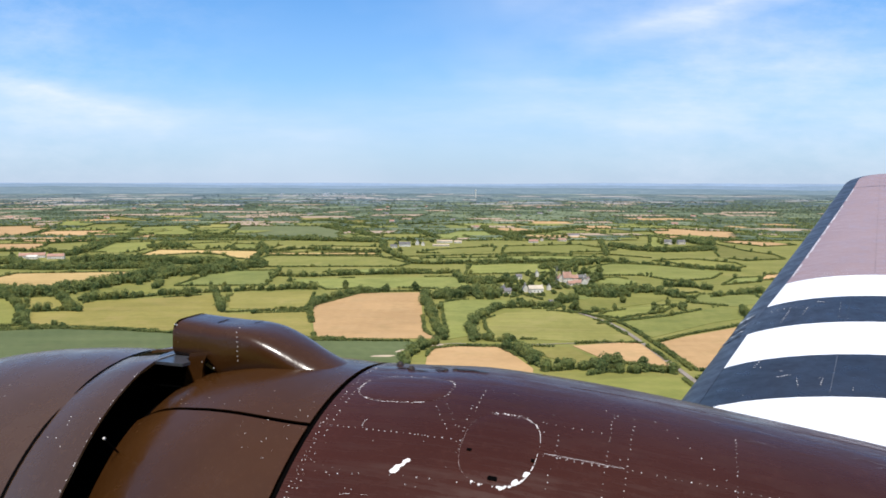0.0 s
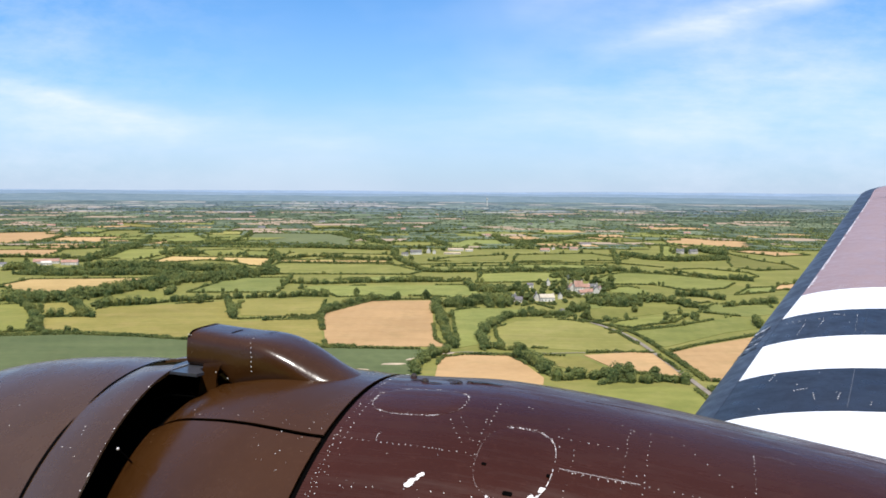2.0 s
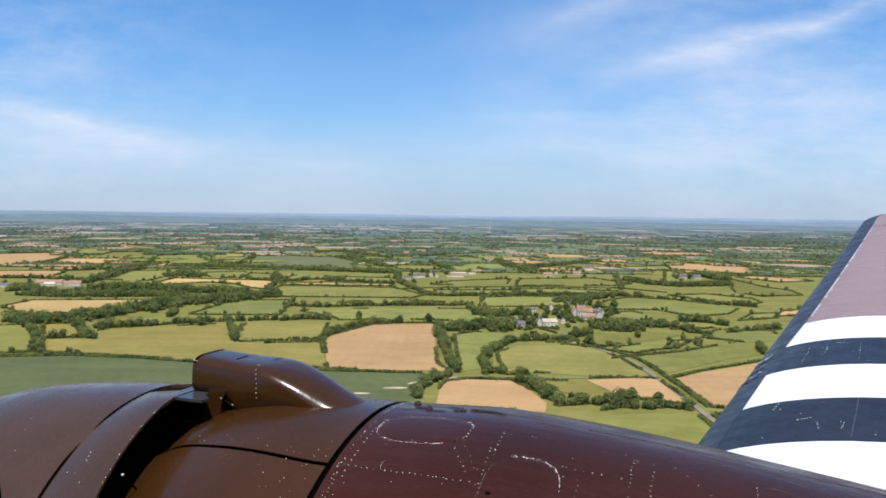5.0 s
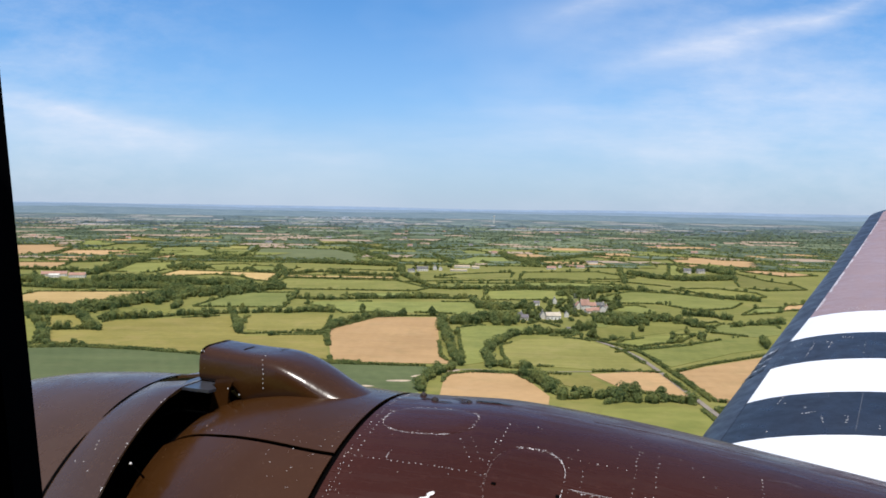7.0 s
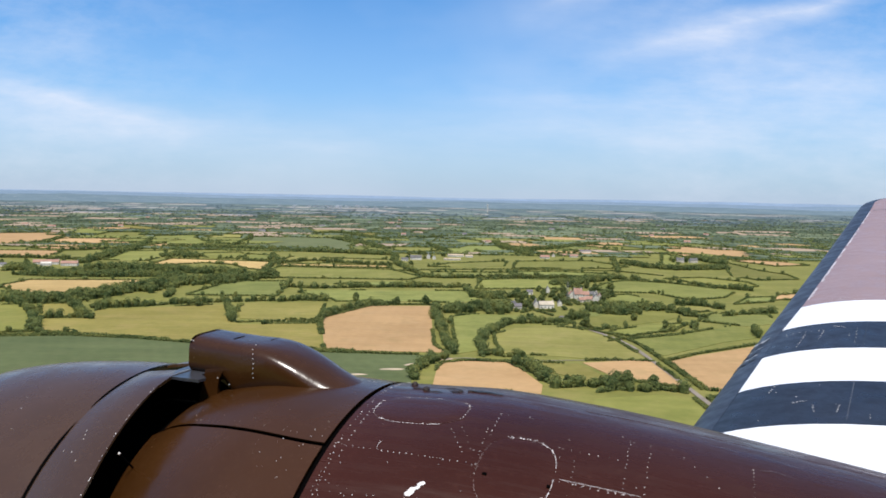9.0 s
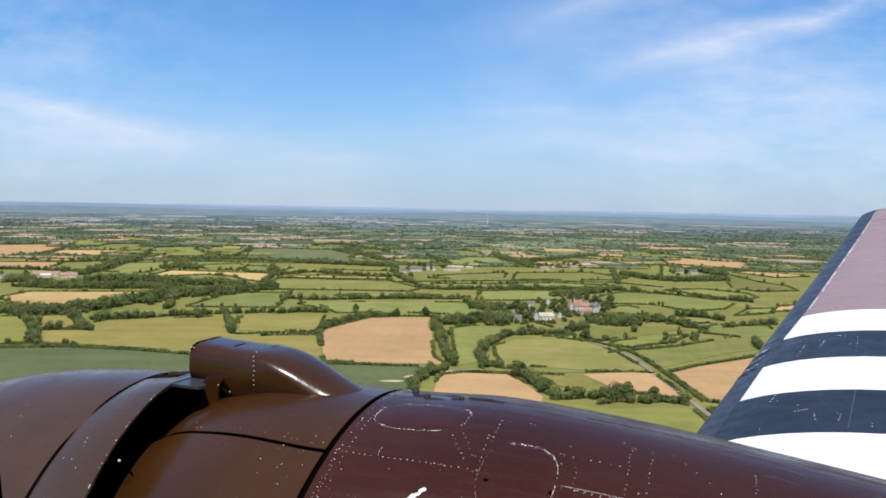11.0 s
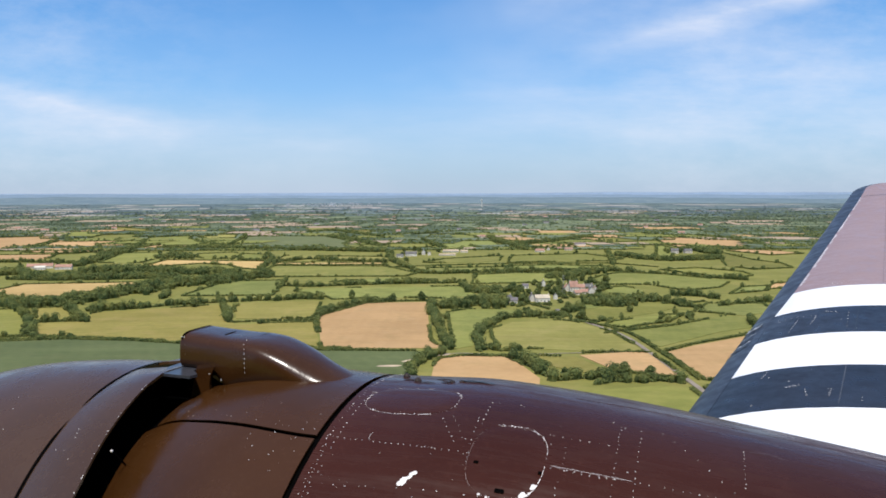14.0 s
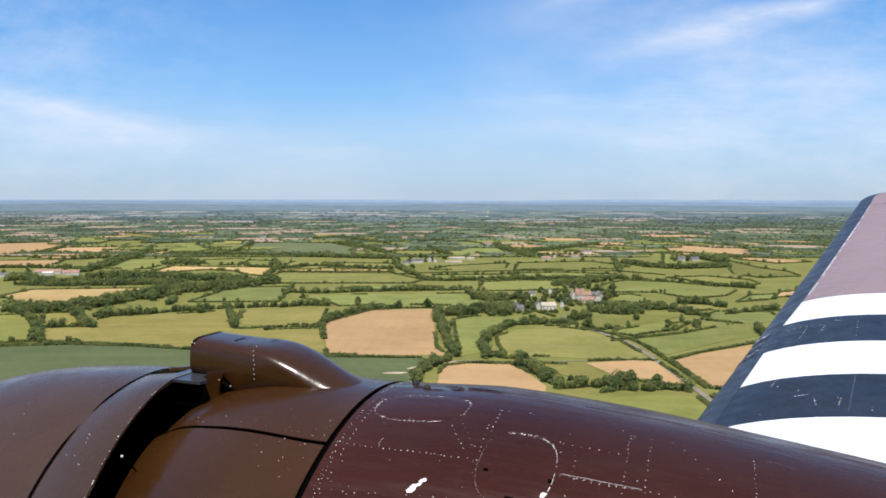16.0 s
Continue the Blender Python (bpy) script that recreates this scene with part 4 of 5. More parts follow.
# ---------------------------------------------------------------- single trees
def tree(x, y, height, spread, label):
    base = land(x, y)
    thing = empty("tree", Matrix.Translation(base.tolist()), label, "tree", "single trees in the fields")
    bm = bmesh.new()
    bmesh.ops.create_cone(bm, cap_ends=True, segments=8, radius1=0.45, radius2=0.2, depth=height * 0.5, matrix=Matrix.Translation((0, 0, height * 0.22)))
    for i in range(5):
        a = i * 1.3 + x
        m = Matrix.Translation((0, 0, height * 0.38)) @ Euler((radians(48), 0, a)).to_matrix().to_4x4() @ Matrix.Translation((0, 0, height * 0.16))
        bmesh.ops.create_cone(bm, cap_ends=True, segments=6, radius1=0.16, radius2=0.06, depth=height * 0.34, matrix=m)
    part("trunk", bm, BARK, thing)
    m = 9
    rise = np.linspace(0.0, 1.0, m)
    turn = rng.uniform(0, 2 * np.pi, m)
    reach = spread * 0.34 * np.sqrt(np.clip(1.05 - rise, 0, 1)) * rng.uniform(0.6, 1.15, m)
    off = np.stack([reach * np.cos(turn), reach * np.sin(turn), height * (0.02 + 0.50 * rise)], -1)
    r, h = rng.uniform(0.26, 0.40, m) * spread * (1.1 - 0.3 * rise), rng.uniform(0.36, 0.48, m) * height
    ob = new("crown", soup("crown", np.concatenate([leaf_cloud(off, r, h, 190, np.full(m, 0.55)), cores(off, r * 0.8, h * 0.8)]), LEAF_DARK))
    ob.parent = thing


def pylon(x, y, tall):
    """A lattice mast: four leaning legs, braces and three cross-arms."""
    thing = empty("electricity_pylon", Matrix.Translation(land(x, y).tolist()) @ pose(0, 0, 0, 0, 0, 20), "grey steel lattice electricity pylon standing in the hedgerows", "pylon")

    def bar(name, p, q, r=0.07):
        bm = bmesh.new()
        p, q = Vector(p), Vector(q)
        m = Matrix.Translation((p + q) / 2) @ (q - p).to_track_quat("Z", "Y").to_matrix().to_4x4()
        bmesh.ops.create_cone(bm, cap_ends=True, segments=4, radius1=r, radius2=r, depth=(q - p).length, matrix=m)
        part(name, bm, GALVANISED, thing)

    def width(z):
        return 1.5 * (1 - z / tall) + 0.25

    for sx in (-1, 1):
        for sy in (-1, 1):
            bar("leg", (sx * width(0), sy * width(0), -0.5), (sx * width(tall), sy * width(tall), tall))
    for i in range(7):
        z0, z1 = tall * i / 7, tall * (i + 1) / 7
        for sx, sy in ((1, 0), (-1, 0), (0, 1), (0, -1)):
            if sx:
                bar("brace", (sx * width(z0), -width(z0), z0), (sx * width(z1), width(z1), z1), 0.018)
            else:
                bar("brace", (-width(z0), sy * width(z0), z0), (width(z1), sy * width(z1), z1), 0.018)
    for z, w0 in ((tall * 0.72, 4.2), (tall * 0.83, 3.6), (tall * 0.94, 3.0)):
        bar("cross_arm", (-w0, 0, z), (w0, 0, z), 0.07)


GALVANISED = plain("galvanised_steel", (0.36, 0.34, 0.30), 0.5, 0.5, 4.0)
pylon(156, 932, 25)
YARD = "bushy green tree beside the farm buildings"
for x, y, h, s in ((145, 982, 9, 7), (151, 969, 7, 6), (208, 988, 9, 8), (202, 1017, 11, 9), (180, 1019, 12, 9), (99, 882, 8, 7), (122, 913, 10, 8), (90, 895, 9, 7), (67, 878, 9, 8), (-61, 1591, 9, 9), (-22, 1627, 12, 10),
                   (-91, 1602, 11, 10), (247, 1784, 10, 9), (293, 1822, 11, 10), (332, 1868, 10, 9), (522, 1632, 12, 10), (494, 1618, 11, 9), (-692, 1286, 10, 9), (-646, 1315, 11, 9), (-712, 1315, 10, 9), (-741, 1295, 10, 8), (157, 975, 8, 7),
                   (193, 969, 6, 7), (214, 978, 8, 8), (224, 991, 10, 9), (189, 1023, 12, 9), (166, 1026, 12, 9), (109, 982, 9, 8), (132, 973, 8, 8), (216, 1004, 9, 8), (136, 998, 9, 8), (105, 876, 5, 5), (107, 904, 9, 8),
                   (78, 887, 8, 7), (-50, 1589, 8, 8), (-33, 1591, 7, 8), (-69, 1582, 8, 8), (232, 1768, 8, 9), (262, 1787, 9, 9), (321, 1838, 9, 9), (367, 1871, 8, 9), (210, 1773, 9, 9), (164, 991, 9, 9), (159, 945, 6, 8),
                   (163, 919, 5, 7), (184, 920, 4, 6), (203, 949, 8, 9), (221, 1009, 10, 9), (240, 1076, 12, 11), (196, 1079, 13, 11), (210, 1087, 12, 10), (216, 1060, 12, 10), (190, 1100, 13, 12), (141, 863, 5, 7), (152, 955, 8, 8),
                   (120, 915, 9, 8), (100, 878, 9, 9), (76, 853, 10, 9), (98, 913, 9, 9), (115, 941, 8, 8), (126, 844, 5, 6), (110, 843, 4, 6), (156, 1027, 9, 9), (135, 1038, 9, 9), (-69, 1692, 11, 12), (-47, 1714, 12, 12),
                   (-36, 1698, 12, 11), (-92, 1604, 10, 11), (-74, 1448, 8, 9), (-55, 1437, 9, 10), (6, 1670, 8, 9), (88, 1719, 7, 8), (224, 1761, 9, 10), (277, 1789, 9, 10), (300, 1793, 9, 10), (324, 1778, 9, 10), (301, 1635, 7, 9),
                   (165, 940, 4, 6), (165, 909, 5, 7), (152, 902, 6, 8), (149, 917, 8, 9), (143, 938, 8, 9), (144, 977, 9, 9), (174, 909, 4, 7), (187, 911, 5, 7), (195, 921, 6, 8), (178, 905, 3.5, 6), (115, 852, 3, 5), (122, 848, 3.5, 6), (104, 865, 7, 7), (85, 841, 5, 7), (94, 841, 6, 8), (82, 891, 9, 9)):
    tree(x, y, h, s, YARD)
ROUND = "round dark green broadleaf tree in a hedge"
for x, y, h, s in ((124, 497, 12, 12), (142, 500, 9, 9), (-16, 884, 13, 9), (-100, 915, 10, 8),
                   (137, 788, 13, 8), (-364, 677, 11, 8), (202, 790, 9, 7), (221, 745, 9, 7), (-266, 838, 11, 9), (-239, 894, 11, 9), (143, 741, 12, 8), (-50, 889, 9, 8), (103, 500, 6, 5), (87, 509, 6, 5)):
    tree(x, y, h, s, ROUND)


def bare_patch(x, y, lx, ly, turn):
    n = 14
    c, s = math.cos(turn), math.sin(turn)
    verts = []
    for i in range(n):
        a = 2 * math.pi * i / n
        k = 1 + 0.35 * noise.noise((x + math.cos(a), y + math.sin(a), 0))
        px, py = lx * k * math.cos(a), ly * k * math.sin(a)
        verts.append((x + px * c - py * s, y + px * s + py * c, 0.42))
    tagged(new("ground_patch", mesh_of("ground_patch", verts, [tuple(range(n))], SAND)), "bare sandy patch in the green crop", "ground", kind="structure")


bare_patch(-33, 539, 9, 3, 0.1)
bare_patch(-19, 557, 7, 3, 0.5)
bare_patch(6, 578, 6, 4, 0.6)
bare_patch(-55, 521, 6, 2.5, 0.1)


# ---------------------------------------------------------------- the aeroplane: x aft, y outboard, z up, from the window
plane = empty("airplane", Matrix.Translation((0, 0, EYE)) @ pose(0, 0, 0, 0.26) @ pose(0, 0, 0, 0, 0, -19.03),
              "brown vintage twin-engined transport airplane with black and white wing stripes", "airplane")
AXIS = 2.155                                     # the engine's distance from the eye


def curve(keys, a):
    k = np.array(keys)
    return float(np.interp(a, k[:, 0], k[:, 1]))


def smooth_keys(keys, n=60):
    """A smooth line through (x, value) keys."""
    k = np.array(keys, float)
    m = np.gradient(k[:, 1], k[:, 0])
    x = np.linspace(k[0, 0], k[-1, 0], n)
    i = np.clip(np.searchsorted(k[:, 0], x) - 1, 0, len(k) - 2)
    h = k[i + 1, 0] - k[i, 0]
    t = (x - k[i, 0]) / h
    y = (2 * t**3 - 3 * t**2 + 1) * k[i, 1] + (t**3 - 2 * t**2 + t) * h * m[i] + (3 * t**2 - 2 * t**3) * k[i + 1, 1] + (t**3 - t**2) * h * m[i + 1]
    return np.stack([x, y], 1)


RAD = smooth_keys([(-1.62, 0.61), (-1.5, 0.69), (-1.3, 0.80), (-0.95, 0.905), (-0.66, 0.917), (-0.27, 0.892), (0.22, 0.829), (0.54, 0.782), (1.2, 0.645), (2.2, 0.36), (2.9, 0.1)], 140)
MID = smooth_keys([(-1.62, -1.30), (-1.5, -1.32), (-1.3, -1.38), (-0.95, -1.485), (-0.6, -1.485), (2.9, -1.485)], 140)


def skin(a, deg, lift=0.0):
    """A point of the nacelle's skin: a aft, deg from the top towards the cabin."""
    r, z, t = curve(RAD, a) + lift, curve(MID, a), radians(deg)
    return Vector((a, AXIS - r * math.sin(t), z + r * math.cos(t)))


def shell(bm, a0, a1, d0, d1, steps, turns, thick, fn=None):
    """A curved panel with thickness between two stations and two angles."""
    fn = fn or skin
    full = abs(d1 - d0) >= 359.9
    cols = turns if full else turns + 1
    for lift in (0.0, -thick):
        g = [[bm.verts.new(fn(a0 + (a1 - a0) * i / steps, d0 + (d1 - d0) * j / turns, lift)) for j in range(cols)] for i in range(steps + 1)]
        for i in range(steps):
            for j in range(turns):
                k = (j + 1) % cols
                q = (g[i][j], g[i][k], g[i + 1][k], g[i + 1][j])
                bm.faces.new(q if lift == 0 else q[::-1])
        if lift == 0.0:
            first = g
    for i in (0, steps):
        for j in range(turns):
            k = (j + 1) % cols
            bm.faces.new((first[i][j], first[i][k], g[i][k], g[i][j]))
    if not full:
        for j in (0, turns):
            for i in range(steps):
                bm.faces.new((first[i][j], first[i + 1][j], g[i + 1][j], g[i][j]))


nacelle = part("nacelle", (lambda b: (shell(b, -0.942, 2.88, -180, 180, 70, 96, 0.004), b)[1])(bmesh.new()), MAROON, plane, "maroon-brown riveted nacelle skin with chipped paint", True)
for d0, d1 in ((-22.4, 22.5), (23.4, 90), (91, 179.5), (-90, -23.4), (-179.5, -91)):
    bm = bmesh.new()
    shell(bm, -1.55 if d0 == -22.4 else -1.598, -0.961, d0, d1, 16, max(8, int(abs(d1 - d0) / 3)), 0.005, lambda a, d, lift: skin(a, d + (1.1 * min(1.0, max(0.0, (a + 1.5) / 0.25)) - 1.5 * min(1.0, max(0.0, (a + 1.36) / 0.40)) if 15 < d < 40 else 0.0), lift))
    part("engine_panel", bm, BROWN, plane, "glossy chocolate-brown engine access panel", True)
# ring under the seams, coloured near-black in place of their shade
bm = bmesh.new()
shell(bm, -1.62, -0.90, -180, 180, 12, 72, 0.01, lambda a, d, lift: skin(a, d, lift - 0.012))
part("firewall_ring", bm, SEAM_BLACK, plane, "inner ring coloured black for the shade in the seams", True)

# the engine cowling and its flaps
CENTRE = -1.30
HOOD = smooth_keys([(-2.96, 0.40), (-2.90, 0.455), (-2.78, 0.515), (-2.62, 0.573), (-2.47, 0.634), (-2.33, 0.666), (-2.2, 0.686), (-2.06, 0.699), (-1.93, 0.708), (-1.80, 0.712)], 80)


def hood(a, deg, lift=0.0):
    r, t = curve(HOOD, a) + lift, radians(deg)
    return Vector((a, AXIS - r * math.sin(t), CENTRE + r * math.cos(t)))


bm = bmesh.new()
shell(bm, -2.95, -1.785, -180, 180, 40, 96, 0.02, hood)
part("cowling", bm, COWL, plane, "glossy brown engine cowling ring", True)
# the wall is coloured black so the gap stays as dark as shade
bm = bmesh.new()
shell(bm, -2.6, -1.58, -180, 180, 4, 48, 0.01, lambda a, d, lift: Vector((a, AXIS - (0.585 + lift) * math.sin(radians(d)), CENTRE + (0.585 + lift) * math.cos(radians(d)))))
part("cowl_inner_wall", bm, CAVITY_SHADE, plane, "inside of the cowling coloured black for its shade", True)


def flap(a, deg, lift=0.0):
    k = (a + 1.785) / 0.23
    a -= 0.030 * k * min(1.0, max(0.0, 1 - (abs(deg) - 17) / 28))
    r, t = 0.712 + 0.043 * k + 0.006 * math.sin(math.pi * k) + lift, radians(deg)
    return Vector((a, AXIS - r * math.sin(t), CENTRE + r * math.cos(t)))


for i, (d0, d1) in enumerate(((16.9, 27.0), (27.0, 62), (62, 97), (97, 132), (132, 166), (-27.0, -16.9), (-62, -27), (-97, -62), (-132, -97), (-166, -132))):
    bm = bmesh.new()
    shell(bm, -1.7852, -1.568, d0, d1, 8, max(5, int(abs(d1 - d0) / 3)), 0.007, flap)
    part("cowl_flap", bm, COWL, plane, "brown cowl flap standing open", True)
def top_plate(a, deg, lift=0.0):
    p = flap(a, deg, lift)
    return Vector((p.x, p.y, min(p.z, -0.588 + 0.0255 * (a + 1.785) / 0.217 + lift)))


for d0, d1 in ((4.6, 16.9), (-16.9, -4.6)):
    bm = bmesh.new()
    shell(bm, -1.785, -1.568, d0, d1, 10, 6, 0.010, top_plate)
    part("cowl_top_plate", bm, COWL, plane, "fixed brown plate beside the air scoop", True)
bm = bmesh.new()
rim = [(-1.600, 1.995), (-1.640, 2.08), (-1.640, 2.23), (-1.600, 2.36), (-1.492, 2.371), (-1.486, 2.31), (-1.530, 2.24), (-1.530, 2.06), (-1.486, 2.02), (-1.492, 1.990)]
top = [bm.verts.new((a, y, -0.565)) for a, y in rim]
low = [bm.verts.new((a, y, -0.574)) for a, y in rim]
bm.faces.new(top), bm.faces.new(low[::-1])
for i in range(len(rim)):
    k = (i + 1) % len(rim)
    bm.faces.new((top[i], top[k], low[k], low[i]))
# the grey base colour paints in the sky that the flat lip reflects
part("cowl_lip", bm, plain("sky_sheen_lip_grey", (0.040, 0.040, 0.046), 0.30, 0.0, 40.0, gloss=0.8), plane, "flat lip behind the cowl plate, greyed for reflected sky")
# filler sheet, shade under the scoop put into its colour
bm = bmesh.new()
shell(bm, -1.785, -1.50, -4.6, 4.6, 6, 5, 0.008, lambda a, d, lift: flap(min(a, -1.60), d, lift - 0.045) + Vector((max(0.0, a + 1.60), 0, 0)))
part("cowl_top_plate", bm, CAVITY_SHADE, plane, "plate under the air scoop coloured dark for its shade", True)
# no gap is cut here: laid black strips paint the slit's shade
for d0, d1 in ((-14.0, 24.7), (29.0, 61.0)):
    bm = bmesh.new()
    n = 40
    edge = []
    for i in range(n + 1):
        d = d0 + (d1 - d0) * i / n
        half = 0.0060 * min(1.0, 5 * i / n, 5 * (n - i) / n + 0.1)
        edge.append([bm.verts.new(hood(-1.790 - half, d, 0.0012)), bm.verts.new(hood(-1.790 + half, d, 0.0016))])
    for (p, q), (r, u) in zip(edge[:-1], edge[1:]):
        bm.faces.new((p, q, u, r))
    part("hinge_slit", bm, SEAM_BLACK, plane, "thin black strip painting the shaded hinge gap ahead of the cowl flaps")

bm = bmesh.new()
head, foot = Vector((-1.557, 1.720, -0.723)), skin(-1.552, 36.0, -0.004)
bmesh.ops.create_uvsphere(bm, u_segments=10, v_segments=6, radius=0.0042, matrix=Matrix.Translation(head))
stud = part("stud", bm, CHIP, plane, "bright metal stud inside the cowl gap", True)
bm = bmesh.new()
bmesh.ops.create_cone(bm, cap_ends=True, segments=8, radius1=0.003, radius2=0.003, depth=(head - foot).length, matrix=Matrix.Translation((head + foot) / 2) @ (head - foot).to_track_quat("Z", "Y").to_matrix().to_4x4())
part("stud_shank", bm, CAVITY_SHADE, stud, "black shank of the stud")

# the carburettor air scoop
TOP = smooth_keys([(-1.597, -0.452), (-1.465, -0.462), (-1.30, -0.472), (-1.18, -0.511), (-1.087, -0.556), (-1.02, -0.586), (-0.97, -0.605)], 50)
LOW = [(-1.597, -0.574), (-1.475, -0.582), (-1.452, -0.605), (-1.425, -0.645), (-1.25, -0.648), (-1.15, -0.655), (-1.1, -0.645), (-1.0, -0.625), (-0.97, -0.622)]
WIDE = smooth_keys([(-1.597, 0.104), (-1.42, 0.114), (-1.30, 0.119), (-1.20, 0.116), (-1.10, 0.102), (-1.02, 0.080), (-0.97, 0.05)], 50)
SCOOP = AXIS + 0.03


def scoop_ring(a, grow=0.0):
    t, b, h = curve(TOP, a) + grow, curve(LOW, a) - grow, curve(WIDE, a) + grow
    p = 0.46 + 0.48 * min(1.0, max(0.0, (a + 1.42) / 0.30))
    out = []
    for i in range(32):
        u = 2 * math.pi * (i + 0.5) / 32
        cx, cz = math.cos(u), math.sin(u)
        x, z = math.copysign(abs(cx) ** p, cx), math.copysign(abs(cz) ** p, cz)
        flare = 1 + 0.12 * max(0.0, -z) * min(1.0, max(0.0, (a + 1.2) / 0.2))
        tuck = 0.045 * min(1.0, max(0.0, (a + 1.50) / 0.12)) * min(1.0, max(0.0, (-1.13 - a) / 0.16))
        mid = (t + b) / 2 + tuck
        out.append(Vector((a, SCOOP + h * x * (1 - 0.06 * max(z, 0)) * flare, mid + ((t - mid) if z > 0 else (mid - b)) * z)))
    return out


bm = bmesh.new()
rings = [[bm.verts.new(p) for p in scoop_ring(a)] for a in np.linspace(-1.597, -0.97, 34)]
inner = [[bm.verts.new(p) for p in scoop_ring(a, -0.012)] for a in (-1.594, -1.50, -1.35)]
for s in (rings, inner):
    for r0, r1 in zip(s[:-1], s[1:]):
        for i in range(32):
            bm.faces.new((r0[i], r0[(i + 1) % 32], r1[(i + 1) % 32], r1[i]))
for i in range(32):
    bm.faces.new((rings[0][i], rings[0][(i + 1) % 32], inner[0][(i + 1) % 32], inner[0][i]))
bm.faces.new(inner[-1])
bm.faces.new(rings[-1])
scoop = part("air_scoop", bm, BROWN, plane, "glossy brown air intake scoop with an open mouth", True)
for side in (-1, 1):
    bm = bmesh.new()
    y = SCOOP + side * 0.106
    shape = ((-1.526, -0.552), (-1.444, -0.538), (-1.463, -0.556), (-1.475, -0.579), (-1.480, -0.604), (-1.483, -0.66), (-1.552, -0.66), (-1.538, -0.596))
    lo = [bm.verts.new((a, y - 0.006, z)) for a, z in shape]
    hi = [bm.verts.new(v.co + Vector((0, 0.012, 0))) for v in lo]
    bm.faces.new(lo), bm.faces.new(hi[::-1])
    for i in range(8):
        bm.faces.new((lo[i], lo[(i + 1) % 8], hi[(i + 1) % 8], hi[i]))
    part("strut", bm, BROWN, scoop, "brown sheet-metal support strut")


for a, w0, w1, wide in ((-1.593, -1.0, 0.7, 0.004), (-1.47, -0.35, 0.25, 0.003), (-1.36, 0.1, 0.6, 0.002)):
    bm = bmesh.new()
    edge = []
    for i in range(13):
        f = w0 + (w1 - w0) * i / 12
        z = curve(TOP, a) + 0.0012 - 0.02 * abs(f) ** 6
        edge.append([bm.verts.new((a + k * wide, SCOOP + curve(WIDE, a) * 0.94 * f, z)) for k in (-1, 1)])
    for (p, q), (r, u) in zip(edge[:-1], edge[1:]):
        bm.faces.new((p, q, u, r))
    part("lap_joint", bm, SEAM_BLACK, scoop, "dark lap joint across the scoop's top")


# ---------------------------------------------------------------- rivets, plates and chipped paint on the nacelle
def dot(bm, p, nrm, r, tall=0.0012):
    q = Vector(nrm).to_track_quat("Z", "Y").to_matrix()
    a = [bm.verts.new(p + q @ Vector((r * math.cos(t), r * math.sin(t), 0.0002))) for t in np.linspace(0, 2 * math.pi, 7)[:-1]]
    b = [bm.verts.new(p + q @ Vector((r * 0.6 * math.cos(t), r * 0.6 * math.sin(t), tall))) for t in np.linspace(0, 2 * math.pi, 7)[:-1]]
    for i in range(6):
        bm.faces.new((a[i], a[(i + 1) % 6], b[(i + 1) % 6], b[i]))
    bm.faces.new(b)


def out_of(deg):
    return Vector((0, -math.sin(radians(deg)), math.cos(radians(deg))))


dots = random.Random(5)


def rivets(name, places, r=0.0026, mat=None, on=None, keep=0.9, parent=None):
    bm = bmesh.new()
    for a, d in places:
        if dots.random() < keep:
            a, d = a + dots.gauss(0, 0.0012), d + dots.gauss(0, 0.08)
            dot(bm, (on or skin)(a, d, 0.0003), out_of(d), r * 0.74 * dots.uniform(0.4, 1.15))
    ob = part(name, bm, mat or CHIP, parent or nacelle, "row of paint-chipped bright rivet heads")
    ob["kind"] = "stuff"


def line(a0, d0, a1, d1, n):
    return [(a0 + (a1 - a0) * i / (n - 1), d0 + (d1 - d0) * i / (n - 1)) for i in range(n)]


bm = bmesh.new()
shell(bm, -0.32, 2.0, -30, -2.6, 50, 12, 0.003, lambda a, d, lift: skin(a, d - 3.1 * (a + 0.2), lift * 0.5 + 0.0004))
part("top_skin_panel", bm, MAROON, nacelle, "overlapping maroon skin panel along the top", True)
rivets("rivet_row", line(-0.925, -12, -0.918, 60, 74), 0.0026)
rivets("rivet_row", line(-0.900, 6, -0.893, 58, 40), 0.0024, keep=0.7)
rivets("rivet_row", line(-0.945, 21.8, -0.60, 23.05, 21), 0.0023)
rivets("rivet_row", line(-0.325, 23.2, 0.30, 22.0, 34), 0.0026)
rivets("rivet_row", line(-0.179, 8.5, -0.178, 34, 22), 0.0022)
rivets("rivet_row", line(-0.126, 8.5, -0.130, 34, 20), 0.0022)
rivets("rivet_row", line(0.121, 8.0, 0.117, 23.8, 14), 0.0021, keep=0.95)
rivets("rivet_row", line(-0.542, 13.5, -0.530, 24.9, 12), 0.0023, keep=0.8)
rivets("rivet_row", line(-0.637, 15.0, -0.579, 20.7, 6), 0.0023, keep=1.0)
rivets("rivet_row", line(-0.904, 32.0, -0.475, 31.0, 14), 0.0024, keep=0.95)
rivets("rivet_row", line(-0.646, 22.9, -0.535, 22.9, 6), 0.0022, keep=1)
rivets("rivet_row", line(-0.338, 15.3, -0.201, 15.1, 7), 0.0022, keep=1)
rivets("rivet_row", line(-0.073, 7.8, 0.095, 20.5, 7), 0.0024, keep=1)
rivets("rivet_row", line(-0.300, 17.8, -0.303, 29.6, 10), 0.0021, keep=0.9)
rivets("rivet_row", line(-0.292, 23.3, -0.189, 23.3, 6), 0.0026, keep=1)
